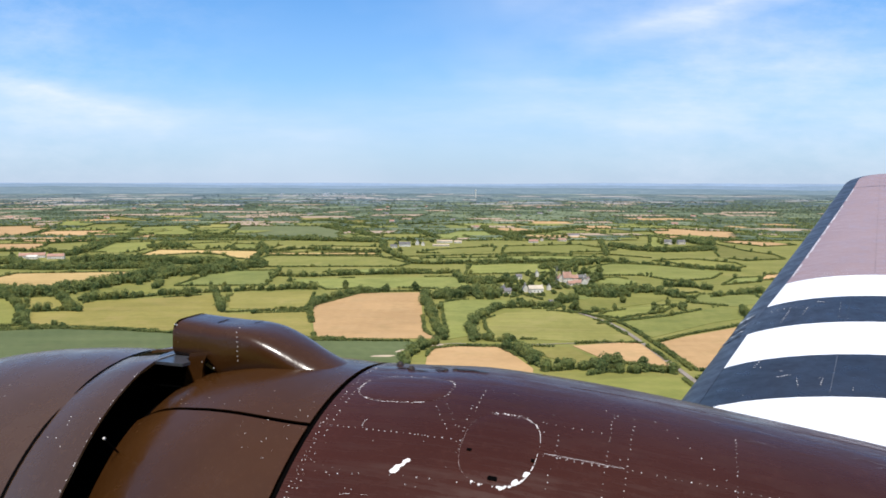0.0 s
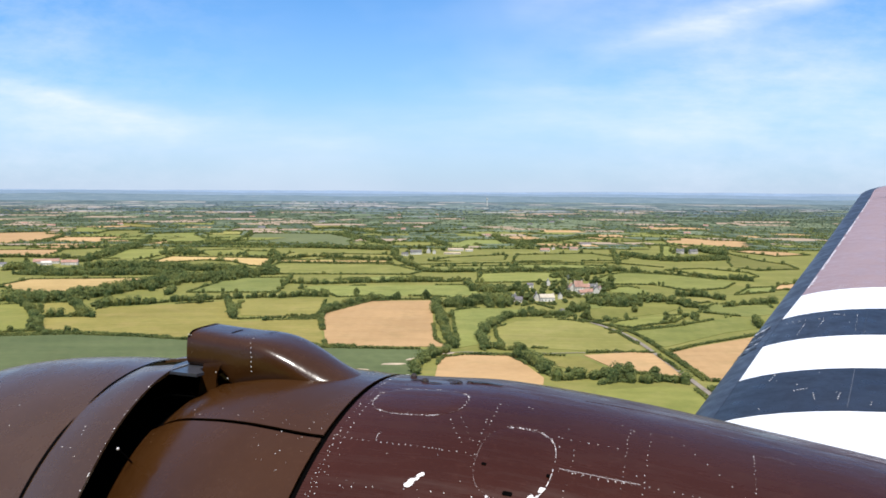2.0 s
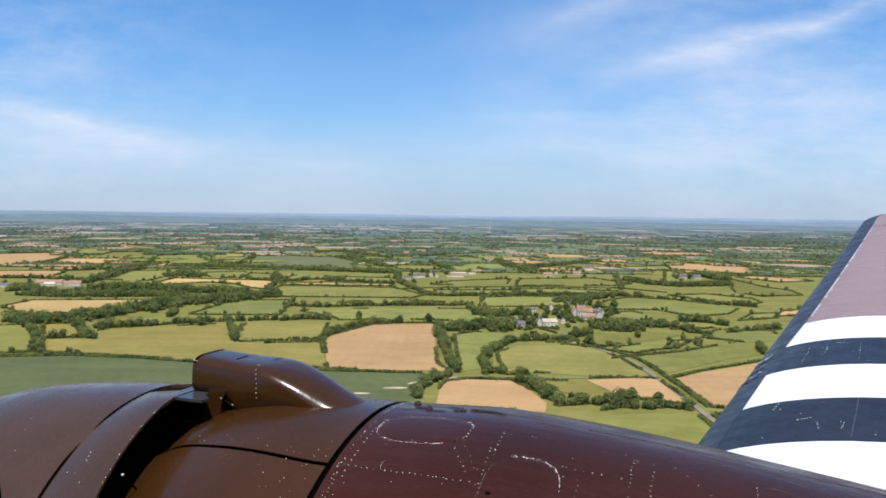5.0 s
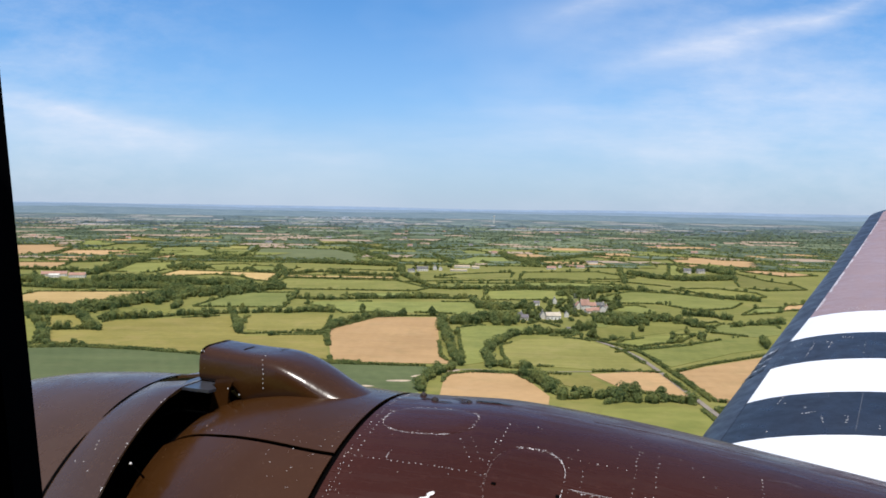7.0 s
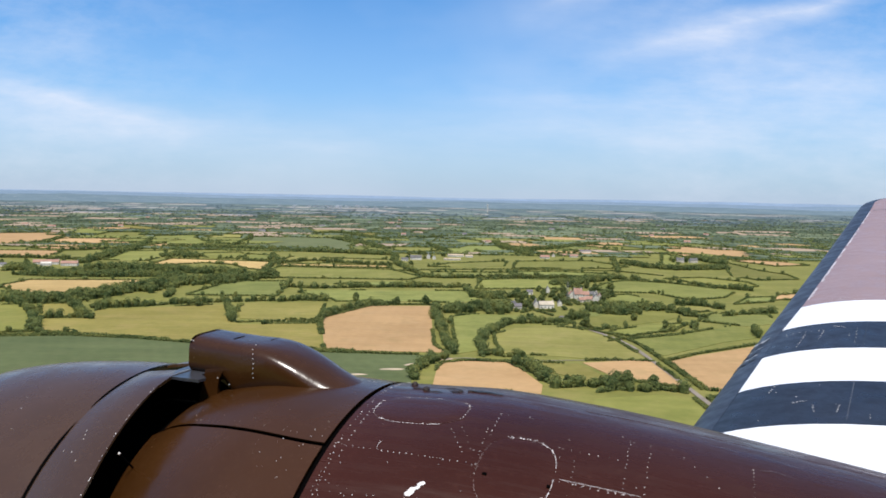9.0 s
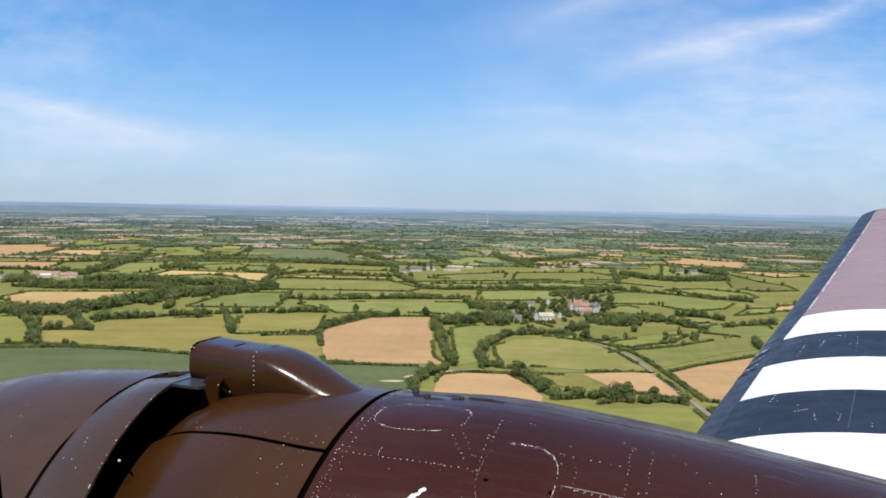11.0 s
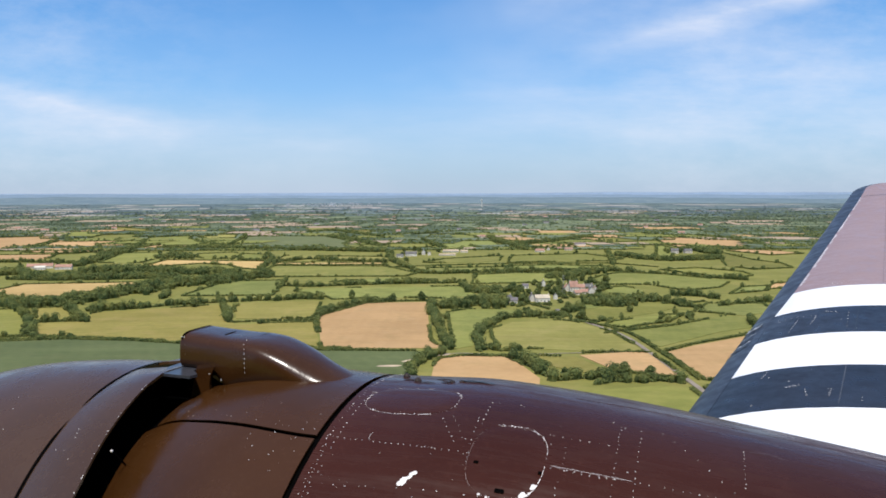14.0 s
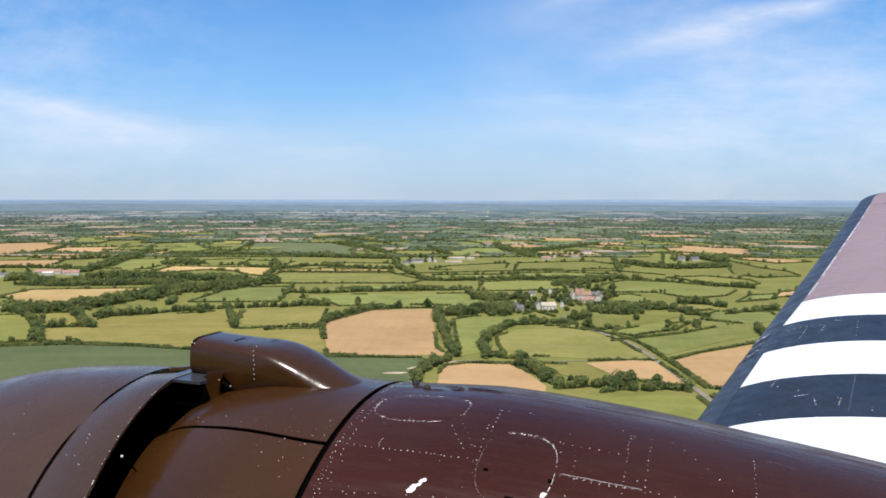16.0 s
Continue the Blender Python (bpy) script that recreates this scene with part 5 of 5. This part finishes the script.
rivets("rivet_scatter", [(dots.uniform(-0.92, 0.5), dots.uniform(3, 44)) for _ in range(40)], 0.0020)
def scoop_side(a, z, lift=0.0):
    return Vector((a, SCOOP - curve(WIDE, a) - 0.001 - lift, z))


bm = bmesh.new()
for i in range(8):
    dot(bm, scoop_side(-1.344 + (0.010 if i == 0 else 0) + dots.gauss(0, 0.001), -0.456 - 0.0150 * i), Vector((0, -1, 0.1)), 0.0019)
for a, z in ((-1.585, -0.462), (-1.576, -0.463), (-1.480, -0.576), (-1.435, -0.592)):
    dot(bm, scoop_side(a, z), Vector((0, -1, 0.1)), 0.0022)
tagged(part("scoop_rivets", bm, CHIP, scoop, "row of bright rivets on the scoop side"), kind="stuff")
rivets("rivet_row", line(-1.44, 19.5, -0.98, 20.6, 5), 0.0017, keep=0.8)
rivets("rivet_scatter", [(dots.uniform(-1.16, -0.98), dots.uniform(15, 34)) for _ in range(13)], 0.0021)
rivets("rivet_scatter", [(dots.uniform(-2.3, -1.85), dots.uniform(8, 50)) for _ in range(4)], 0.0020, on=hood)


bm = bmesh.new()
for _ in range(26):
    d = dots.uniform(17, 62)
    k = 1.0 if dots.random() < 0.75 else dots.uniform(0.86, 1.0)
    dot(bm, flap(-1.785 + 0.214 * k, d, 0.0004), out_of(d), dots.uniform(0.0008, 0.0021), 0.0006)
for d, a in ((33, -1.70), (34.2, -1.694), (35.4, -1.688), (38.5, -1.74), (38.8, -1.70), (41, -1.66)):
    dot(bm, flap(a, d, 0.0004), out_of(d), 0.0016, 0.0006)
tagged(part("edge_chips", bm, CHIP, plane, "bright chips along the cowl flap edges"), kind="stuff")
# the panel joint's worn edge and the flecks round it
rivets("rivet_row", line(-1.42, 21.6, -0.97, 21.2, 22), 0.0016, keep=0.4)
rivets("rivet_scatter", [(dots.uniform(-1.10, -0.965), dots.uniform(22.5, 33)) for _ in range(8)], 0.0018)
rivets("rivet_row", line(-0.611, 14.0, -0.560, 19.5, 5), 0.0018, keep=0.7)
rivets("rivet_row", line(-0.532, 7.6, -0.527, 15.3, 6), 0.0026, keep=1.0)
rivets("rivet_row", line(-0.346, 15.1, -0.323, 21.5, 6), 0.0020, keep=0.8)
rivets("rivet_row", line(-0.915, 24, -0.905, 46, 26), 0.0020, keep=0.7)
rivets("rivet_row", line(-0.935, 30, -0.60, 33, 14), 0.0018, keep=0.6)


def outline(bm, a, d, ra, rd, t0, t1, width, ragged, steps, lift=0.0006):
    """A ragged band of bare edge round a plate at (a, d)."""
    edge = []
    for i in range(steps + 1):
        t = t0 + (t1 - t0) * i / steps
        wob = max(0.15, 1 + ragged * noise.noise((math.cos(t) * 5 + a * 9, math.sin(t) * 5, d)) * 2)
        k0, k1 = 1 - width * 0.5 * wob, 1 + width * 0.5 * wob
        edge.append([bm.verts.new(skin(a + ra * k * math.copysign(abs(math.cos(t)) ** 0.75, math.cos(t)), d + rd * k * math.copysign(abs(math.sin(t)) ** 0.75, math.sin(t)), lift)) for k in (k0, k1)])
    for i, ((p, q), (r, s)) in enumerate(zip(edge[:-1], edge[1:])):
        if width > 0.05 or noise.noise((i * 0.61 + a * 50, d, t0)) > -0.12:
            bm.faces.new((p, q, s, r))


def plate(name, a, d, ra, rd, label):
    """A close-fitting cover plate, slightly proud of the skin."""
    bm = bmesh.new()
    rows = 6
    ring = []
    for k in range(rows + 1):
        f = k / rows
        ring.append([bm.verts.new(skin(a + ra * f * math.copysign(abs(math.cos(t)) ** 0.75, math.cos(t)), d + rd * f * math.copysign(abs(math.sin(t)) ** 0.75, math.sin(t)), 0.0018 if k < rows else 0.0))
                     for t in np.linspace(0, 2 * math.pi, 41)[:-1]] if k else None)
    mid = bm.verts.new(skin(a, d, 0.0018))
    for i in range(40):
        bm.faces.new((mid, ring[1][i], ring[1][(i + 1) % 40]))
        for k in range(1, rows):
            bm.faces.new((ring[k][i], ring[k + 1][i], ring[k + 1][(i + 1) % 40], ring[k][(i + 1) % 40]))
    return part(name, bm, MAROON, nacelle, label, True)


oval = plate("cover_plate", -0.758, 8.8, 0.135, 5.4, "oval maroon cover plate with a chipped edge")
disc = plate("access_disc", -0.434, 22.65, 0.093, 7.95, "round maroon access cover with a chipped rim")


def crumbs(bm, a, d, ra, rd, t0, t1, n, r0, r1, spread=0.012):
    """Flecks of bare metal strewn along a plate's edge."""
    for _ in range(n):
        t = dots.uniform(t0, t1)
        k = 1 + dots.gauss(0, spread)
        p, q = a + ra * k * math.copysign(abs(math.cos(t)) ** 0.75, math.cos(t)), d + rd * k * math.copysign(abs(math.sin(t)) ** 0.75, math.sin(t))
        dot(bm, skin(p, q, 0.0008), out_of(q), dots.uniform(r0, r1) * dots.uniform(0.6, 1.0), 0.0008)


bm = bmesh.new()
outline(bm, -0.758, 8.8, 0.137, 5.5, 0.5, 2.9, 0.006, 0.7, 90)
outline(bm, -0.758, 8.8, 0.137, 5.5, 2.9, 3.5, 0.005, 0.7, 30)
outline(bm, -0.758, 8.8, 0.136, 5.45, -0.6, 0.5, 0.006, 0.5, 50)
outline(bm, -0.758, 8.8, 0.136, 5.45, 3.5, 5.7, 0.004, 0.7, 70)
tagged(part("plate_rim", bm, RIM, oval, "dull worn rim of the plate"), kind="stuff")
bm = bmesh.new()
crumbs(bm, -0.758, 8.8, 0.137, 5.5, 1.2, 2.3, 26, 0.0010, 0.0026)
crumbs(bm, -0.758, 8.8, 0.137, 5.5, 2.6, 3.5, 16, 0.0010, 0.0024, 0.012)
crumbs(bm, -0.758, 8.8, 0.137, 5.5, -0.7, 0.4, 14, 0.0010, 0.0024, 0.012)
crumbs(bm, -0.758, 8.8, 0.137, 5.5, 4.0, 5.4, 14, 0.0008, 0.0020, 0.012)
outline(bm, -0.758, 8.8, 0.137, 5.55, 1.05, 1.33, 0.050, 0.5, 14)
outline(bm, -0.758, 8.8, 0.137, 5.5, 1.4, 2.1, 0.012, 0.7, 40)
outline(bm, -0.758, 8.8, 0.137, 5.5, 2.75, 3.3, 0.010, 0.7, 30)
tagged(part("chipped_edge", bm, CHIP, oval, "bright bare edge where paint is chipped"), kind="stuff")
bm = bmesh.new()
outline(bm, -0.434, 22.65, 0.095, 8.1, -1.75, -1.2, 0.008, 0.7, 30)
outline(bm, -0.434, 22.65, 0.094, 8.05, 1.75, 3.9, 0.005, 0.3, 60)
tagged(part("plate_rim", bm, RIM, disc, "dull worn rim of the cover"), kind="stuff")
bm = bmesh.new()
outline(bm, -0.434, 22.65, 0.095, 8.1, -1.25, 0.9, 0.012, 0.5, 90)
outline(bm, -0.434, 22.65, 0.096, 8.2, 0.50, 1.60, 0.030, 0.65, 60)
crumbs(bm, -0.434, 22.65, 0.095, 8.1, -2.0, -0.7, 22, 0.0012, 0.0030, 0.018)
crumbs(bm, -0.434, 22.65, 0.096, 8.2, 0.4, 1.9, 26, 0.0015, 0.0046, 0.012)
tagged(part("chipped_edge", bm, CHIP, disc, "bright bare edge where paint is chipped"), kind="stuff")
bm = bmesh.new()
for da, dd, r in ((0.058, 7.0, 0.011), (0.078, 5.2, 0.0095), (0.030, 8.5, 0.006)):
    dot(bm, skin(-0.434 + da, 22.4 + dd, 0.0004), out_of(22.4 + dd), r, 0.0006)
part("bare_spot", bm, CHIP, disc, "bare patches along the rim")
for a, d, ra, rd in ((-0.503, 24.71, 0.0060, 0.28), (-0.428, 29.48, 0.0115, 0.38), (-0.346, 24.71, 0.0042, 0.30)):
    bm = bmesh.new()
    low, top = [[bm.verts.new(skin(a + x * ra, d + y * rd, h)) for x, y in ((-1, -0.6), (-0.8, -1), (0.8, -1), (1, -0.6), (1, 0.7), (0.85, 1), (-0.8, 1), (-1, 0.7))] for h in (0.0010, 0.0030)]
    bm.faces.new(top)
    for k in range(8):
        bm.faces.new((low[k], low[(k + 1) % 8], top[(k + 1) % 8], top[k]))
    part("latch", bm, SEAM_BLACK, disc, "small black latch slot")
bm = bmesh.new()
for i in range(15):
    f = i / 14
    dot(bm, skin(-0.6711 + 0.0283 * f + 0.003 * math.sin(i * 0.9), 30.66 - 2.23 * f, 0.0004), out_of(30), 0.0066 + 0.0024 * math.sin(f * 6.0 + 0.6) + 0.0008 * math.sin(i * 1.7), 0.0006)
part("bare_patch_in_paint", bm, CHIP, nacelle, "white bare patch where paint has flaked")
for args in ((-0.779, 20.9, 0.03, 1.6, 2.3, 4.0, 0.022, 0.5, 14), (-0.74, 36.4, 0.05, 1.2, 3.6, 5.2, 0.03, 0.4, 14)):
    bm = bmesh.new()
    outline(bm, *args)
    part("scratch", bm, CHIP, nacelle, "thin bright scratch in the paint")
bm = bmesh.new()
edge = [[bm.verts.new(skin(-0.325 + 0.19 * i / 24, 22.7 + k * (0.012 + 0.028 * dots.random()), 0.0005)) for k in (-1, 1)] for i in range(25)]
for (p, q), (r, u) in zip(edge[:-1], edge[1:]):
    bm.faces.new((p, q, u, r))
part("scratch", bm, CHIP, nacelle, "thin bright scratch along a panel joint")
for a, d, r, h in ((-0.875, -7.0, 0.012, 0.015), (-0.811, -2.6, 0.012, 0.013), (-0.70, -2.6, 0.010, 0.008), (-0.672, -3.4, 0.010, 0.006)):
    bm = bmesh.new()
    base = skin(a, d, -0.002)
    bmesh.ops.create_uvsphere(bm, u_segments=12, v_segments=8, radius=r, matrix=Matrix.Translation(base) @ Matrix.Diagonal((1, 1, h / r, 1)))
    part("fastener", bm, GRIME, nacelle, "small domed dark fastener", True)
bm = bmesh.new()
for i in range(14):
    a = -0.68 + 0.11 * i / 14
    p = [skin(a, -4.0, 0.003), skin(a + 0.008, -4.0, 0.003), skin(a + 0.008, -3.1, 0.004), skin(a, -3.1, 0.004)]
    bm.faces.new([bm.verts.new(v) for v in p])
part("lifted_strip", bm, STEEL, nacelle, "thin dark metal strip along the top")


for a, d, ra, rd in ((-0.842, -3.4, 0.020, 0.55), (-0.775, -1.2, 0.030, 0.35), (-0.715, -2.0, 0.016, 0.5), (-0.735, -4.6, 0.030, 0.35), (-0.64, -3.9, 0.05, 0.30)):
    bm = bmesh.new()
    rim = [bm.verts.new(skin(a + ra * (1 + 0.35 * noise.noise((math.cos(t) * 2 + a * 40, math.sin(t) * 2, d))) * math.cos(t), d + rd * (1 + 0.5 * noise.noise((math.sin(t) * 3, a * 30, t))) * math.sin(t), 0.0014)) for t in np.linspace(0, 2 * math.pi, 25)[:-1]]
    mid = bm.verts.new(skin(a, d, 0.0040))
    for k in range(24):
        bm.faces.new((mid, rim[k], rim[(k + 1) % 24]))
    part("sealant_smear", bm, GRIME, nacelle, "torn brown sealant round the fasteners")
for _ in range(16):
    bm = bmesh.new()
    a0, d0, far = dots.uniform(0.0, 1.0), dots.uniform(-1.0, 9.0), dots.uniform(0.03, 0.10)
    d0 -= 3.1 * a0
    edge = [[bm.verts.new(skin(a0 + far * i / 8, d0 + 0.35 * math.sin(i * 0.9 + d0) + k * 0.045 * math.sin(math.pi * (i + 0.3) / 8.6), 0.0016)) for k in (-1, 1)] for i in range(9)]
    for (p, q), (r, u) in zip(edge[:-1], edge[1:]):
        bm.faces.new((p, q, u, r))
    part("scuff", bm, SCUFFED, nacelle, "faint pale scuff along the top skin")


# ---------------------------------------------------------------- the wing
SEAM = plain("faded_seam_paint", (0.17, 0.12, 0.12), 0.5)
SEAM_PALE = plain("pale_worn_edge", (0.46, 0.42, 0.43), 0.6)
BOOT_EDGE = plain("worn_grey_seam", (0.10, 0.105, 0.12), 0.6)


def wing_point(l, f, under=False):
    """l: distance outboard; f: part of the chord from the leading edge."""
    tip = 12.75
    lead = 0.4437 + 0.2665 * (l - 6)
    chord = 4.35 - 0.29 * max(0.0, l - 3.5)
    rnd = max(0.0, (l - 11.7) / (tip - 11.7))
    cut = 1 - math.sqrt(max(0.0, 1 - min(1.0, rnd) ** 2))
    lead += chord * 0.42 * cut
    chord *= 1 - 0.8 * cut
    thick = (0.148 - 0.007 * max(0.0, l - 3.5)) * (1 - 0.9 * cut)
    yt = 5 * thick * (0.2969 * math.sqrt(f) - 0.126 * f - 0.3516 * f**2 + 0.2843 * f**3 - 0.1015 * f**4)
    camber = 0.02 / 0.16 * (0.8 * f - f * f) if f < 0.4 else 0.02 / 0.36 * (0.2 + 0.8 * f - f * f)
    z = -0.9176 + 0.1531 * (l - 6) + 0.035 * max(0.0, (l - 9) / 3) + chord * (camber - 0.0585 * f + (-yt if under else yt) * (0.9 if under else 1.0))
    return Vector((lead + chord * f, l, z))


def wing_strip(name, l0, l1, f0, f1, mat, label, lift=0.0, parent=None):
    """A length of the wing's skin, over and under."""
    bm = bmesh.new()
    n = max(2, int((l1 - l0) / 0.15))
    grid = []
    for i in range(n + 1):
        l = l0 + (l1 - l0) * i / n
        back = f1(l) if callable(f1) else f1
        fs = [f0 + (back - f0) * (i / 26) ** 1.8 for i in range(27)]
        top = [wing_point(l, f) + Vector((0, 0, lift * (1 - 0.9 * (f / back) ** 3))) for f in fs]
        bot = [wing_point(l, f, True) - Vector((0, 0, lift)) for f in reversed(fs)]
        if f0 == 0:
            bot = bot[:-1]
        grid.append([bm.verts.new(p) for p in top + bot])
    m = len(grid[0])
    for a, b in zip(grid[:-1], grid[1:]):
        for j in range(m):
            bm.faces.new((a[j], b[j], b[(j + 1) % m], a[(j + 1) % m]))
    bm.faces.new(grid[0]), bm.faces.new(grid[-1][::-1])
    return part(name, bm, mat, parent or plane, label, True)


wing = wing_strip("wing", 1.3, 3.149, 0, 1, MAUVE, "starboard wing with faded mauve-brown upper skin")
for i in range(5):
    white = i % 2 == 0
    wing_strip("white_stripe" if white else "black_stripe", 3.154 + 0.61 * i, 3.154 + 0.61 * (i + 1) - 0.004, 0, 1, WHITE if white else BLACK,
               "white painted identification stripe" if white else "black painted identification stripe", 0.0, wing)
wing_strip("outer_wing_skin", 6.204, 12.74, 0, 1, MAUVE, "faded mauve-brown outer wing skin", 0.0, wing)
wing_strip("deicer_boot", 2.0, 12.55, 0, lambda l: float(np.interp(l, (5.5, 6.3, 8.9, 11.2), (0.043, 0.052, 0.064, 0.083))), BOOT, "dark rubber de-icing boot along the leading edge", 0.0018, wing)


bm = bmesh.new()
for l0, f0, l1, f1, n in ((5.42, 0.060, 5.40, 0.117, 7), (5.34, 0.090, 5.09, 0.087, 7), (5.36, 0.117, 5.21, 0.114, 5), (5.43, 0.166, 5.11, 0.168, 5), (5.49, 0.130, 5.46, 0.145, 5),
                          (4.33, 0.087, 4.25, 0.085, 4), (4.055, 0.119, 4.075, 0.132, 5), (4.01, 0.140, 3.92, 0.144, 4), (3.995, 0.168, 3.92, 0.167, 4), (3.88, 0.20, 3.84, 0.20, 2), (6.22, 0.11, 6.24, 0.125, 3), (6.26, 0.105, 6.34, 0.150, 7), (6.30, 0.12, 6.25, 0.165, 6)):
    for i in range(n):
        t = (i + dots.uniform(-0.2, 0.2)) / max(1, n - 1)
        dot(bm, wing_point(l0 + (l1 - l0) * t, f0 + (f1 - f0) * t) + Vector((0, 0, 0.001)), Vector((0, 0, 1)), dots.uniform(0.002, 0.0052))
for i in range(26):
    dot(bm, wing_point(dots.uniform(3.8, 6.7), dots.uniform(0.06, 0.3)) + Vector((0, 0, 0.001)), Vector((0, 0, 1)), dots.uniform(0.0018, 0.0042))
tagged(part("paint_chips", bm, CHIP, wing, "small bright chips in the wing paint"), kind="stuff")
for f, l0, l1, mat, half in ((0.178, 3.80, 4.36, BOOT_EDGE, 0.0003), (0.18, 5.0, 5.58, STEEL, 0.0006), (0.215, 6.25, 12.3, SEAM, 0.0005), (0.36, 6.25, 12.0, SEAM, 0.0005)):
    bm = bmesh.new()
    n = int((l1 - l0) / 0.1)
    edge = [[bm.verts.new(wing_point(l0 + (l1 - l0) * i / n, f + k) + Vector((0, 0, 0.0015))) for k in (-half, half)] for i in range(n + 1)]
    for (p, q), (r, u) in zip(edge[:-1], edge[1:]):
        bm.faces.new((p, q, u, r))
    part("skin_seam", bm, mat, wing, "thin seam between wing skin panels")
for k in range(7):
    bm = bmesh.new()
    l0 = 4.98 + 0.085 * k
    edge = []
    for i in range(9):
        f = 0.001 + 0.03 * i / 8
        edge.append([bm.verts.new(wing_point(l0 + dl + 0.02 * math.sin(i), f) + Vector((-0.002, 0, 0.005 + 0.003 * math.sin(i * 1.9 + k)))) for dl in (0, (0.05, 0.018, 0.04, 0.014, 0.03)[k % 5])])
    for (p, q), (r, u) in zip(edge[:-1], edge[1:]):
        bm.faces.new((p, q, u, r))
    part("boot_wrinkle", bm, SCUFF_SHEEN if k % 2 else BOOT, wing, "lifted wrinkle of the rubber boot")


bm = bmesh.new()
for i in range(150):
    l = 6.25 + 4.7 * i / 150
    if noise.noise((l * 3.1, 0.0, 5.0)) > -0.15:
        f = float(np.interp(l, (5.5, 6.3, 8.9, 11.2), (0.043, 0.052, 0.064, 0.083))) + 0.001
        wide = 0.0025 + 0.0055 * dots.random()
        bm.faces.new([bm.verts.new(wing_point(l + x, f + y) + Vector((0, 0, 0.0014))) for x, y in ((0, 0), (0.031, 0), (0.031, wide), (0, wide))])
tagged(part("worn_boot_edge", bm, SEAM_PALE, wing, "pale worn paint along the edge of the boot"), kind="stuff")
bm = bmesh.new()
edge = [[bm.verts.new(wing_point(l, f) + Vector((0, 0, 0.0015))) for l in (10.985, 11.01)] for f in np.linspace(0.095, 0.8, 16)]
for (p, q), (r, u) in zip(edge[:-1], edge[1:]):
    bm.faces.new((p, q, u, r))
part("skin_seam", bm, STEEL, wing, "thin seam where the wing tip joins")


# ---------------------------------------------------------------- the cabin side with its open window
def hull(a, t, lift=0.0):
    k = 1.0 if a > -0.9 else max(0.12, 1 - ((-0.9 - a) / 2.4) ** 2)
    if a > 5:
        k = max(0.15, 1 - (a - 5) / 11)
    r = 1.22 * k + lift
    return Vector((a, -1.01 + r * math.cos(t), -0.30 + r * math.sin(t) * 1.05 - 0.2 * (1 - k)))


bm = bmesh.new()
stations = [-3.1, -2.9, -2.6, -2.2, -1.8, -1.4, -1.0, -0.7, -0.45, -0.31, 0.30, 0.6, 1.0, 2.0, 3.5, 5.0, 7.0, 9.0, 11.0, 13.5]
turns = [radians(x) for x in (-180, -160, -140, -120, -100, -80, -60, -45, -30, -16, -6, 5, 16, 28, 36, 50, 65, 80, 100, 120, 140, 160)]
grid = [[bm.verts.new(hull(a, t)) for t in turns] for a in stations]
n = len(turns)
for i in range(len(stations) - 1):
    for j in range(n):
        if i == 9 and 9 <= j <= 13:
            continue
        bm.faces.new((grid[i][j], grid[i][(j + 1) % n], grid[i + 1][(j + 1) % n], grid[i + 1][j]))
bm.faces.new(grid[0]), bm.faces.new(grid[-1])
fuselage = part("fuselage", bm, COWL, plane, "brown painted fuselage side with a cockpit window", True)
thicken = fuselage.modifiers.new("thickness", "SOLIDIFY")
thicken.thickness, thicken.offset = 0.012, -1

# the post ahead of the window
post = bmesh.new()
turn = pose(0, 0, 0, 0, 0, 19.03)
lo, hi = [], []
for z in (-0.48, 0.52):
    x = -0.1647 - 0.0893 * z
    row = [turn @ Vector((px, py, z)) for px, py in ((x, 0.2467), (x - 0.004, 0.237), (x - 0.09, 0.224), (x - 0.11, 0.267), (x - 0.016, 0.264))]
    (lo if z < 0 else hi).extend(post.verts.new(v) for v in row)
post.faces.new(lo), post.faces.new(hi)
for i in range(5):
    post.faces.new((lo[i], lo[(i + 1) % 5], hi[(i + 1) % 5], hi[i]))
part("window_post", post, FRAME, plane, "cockpit window post coloured black as if backlit")
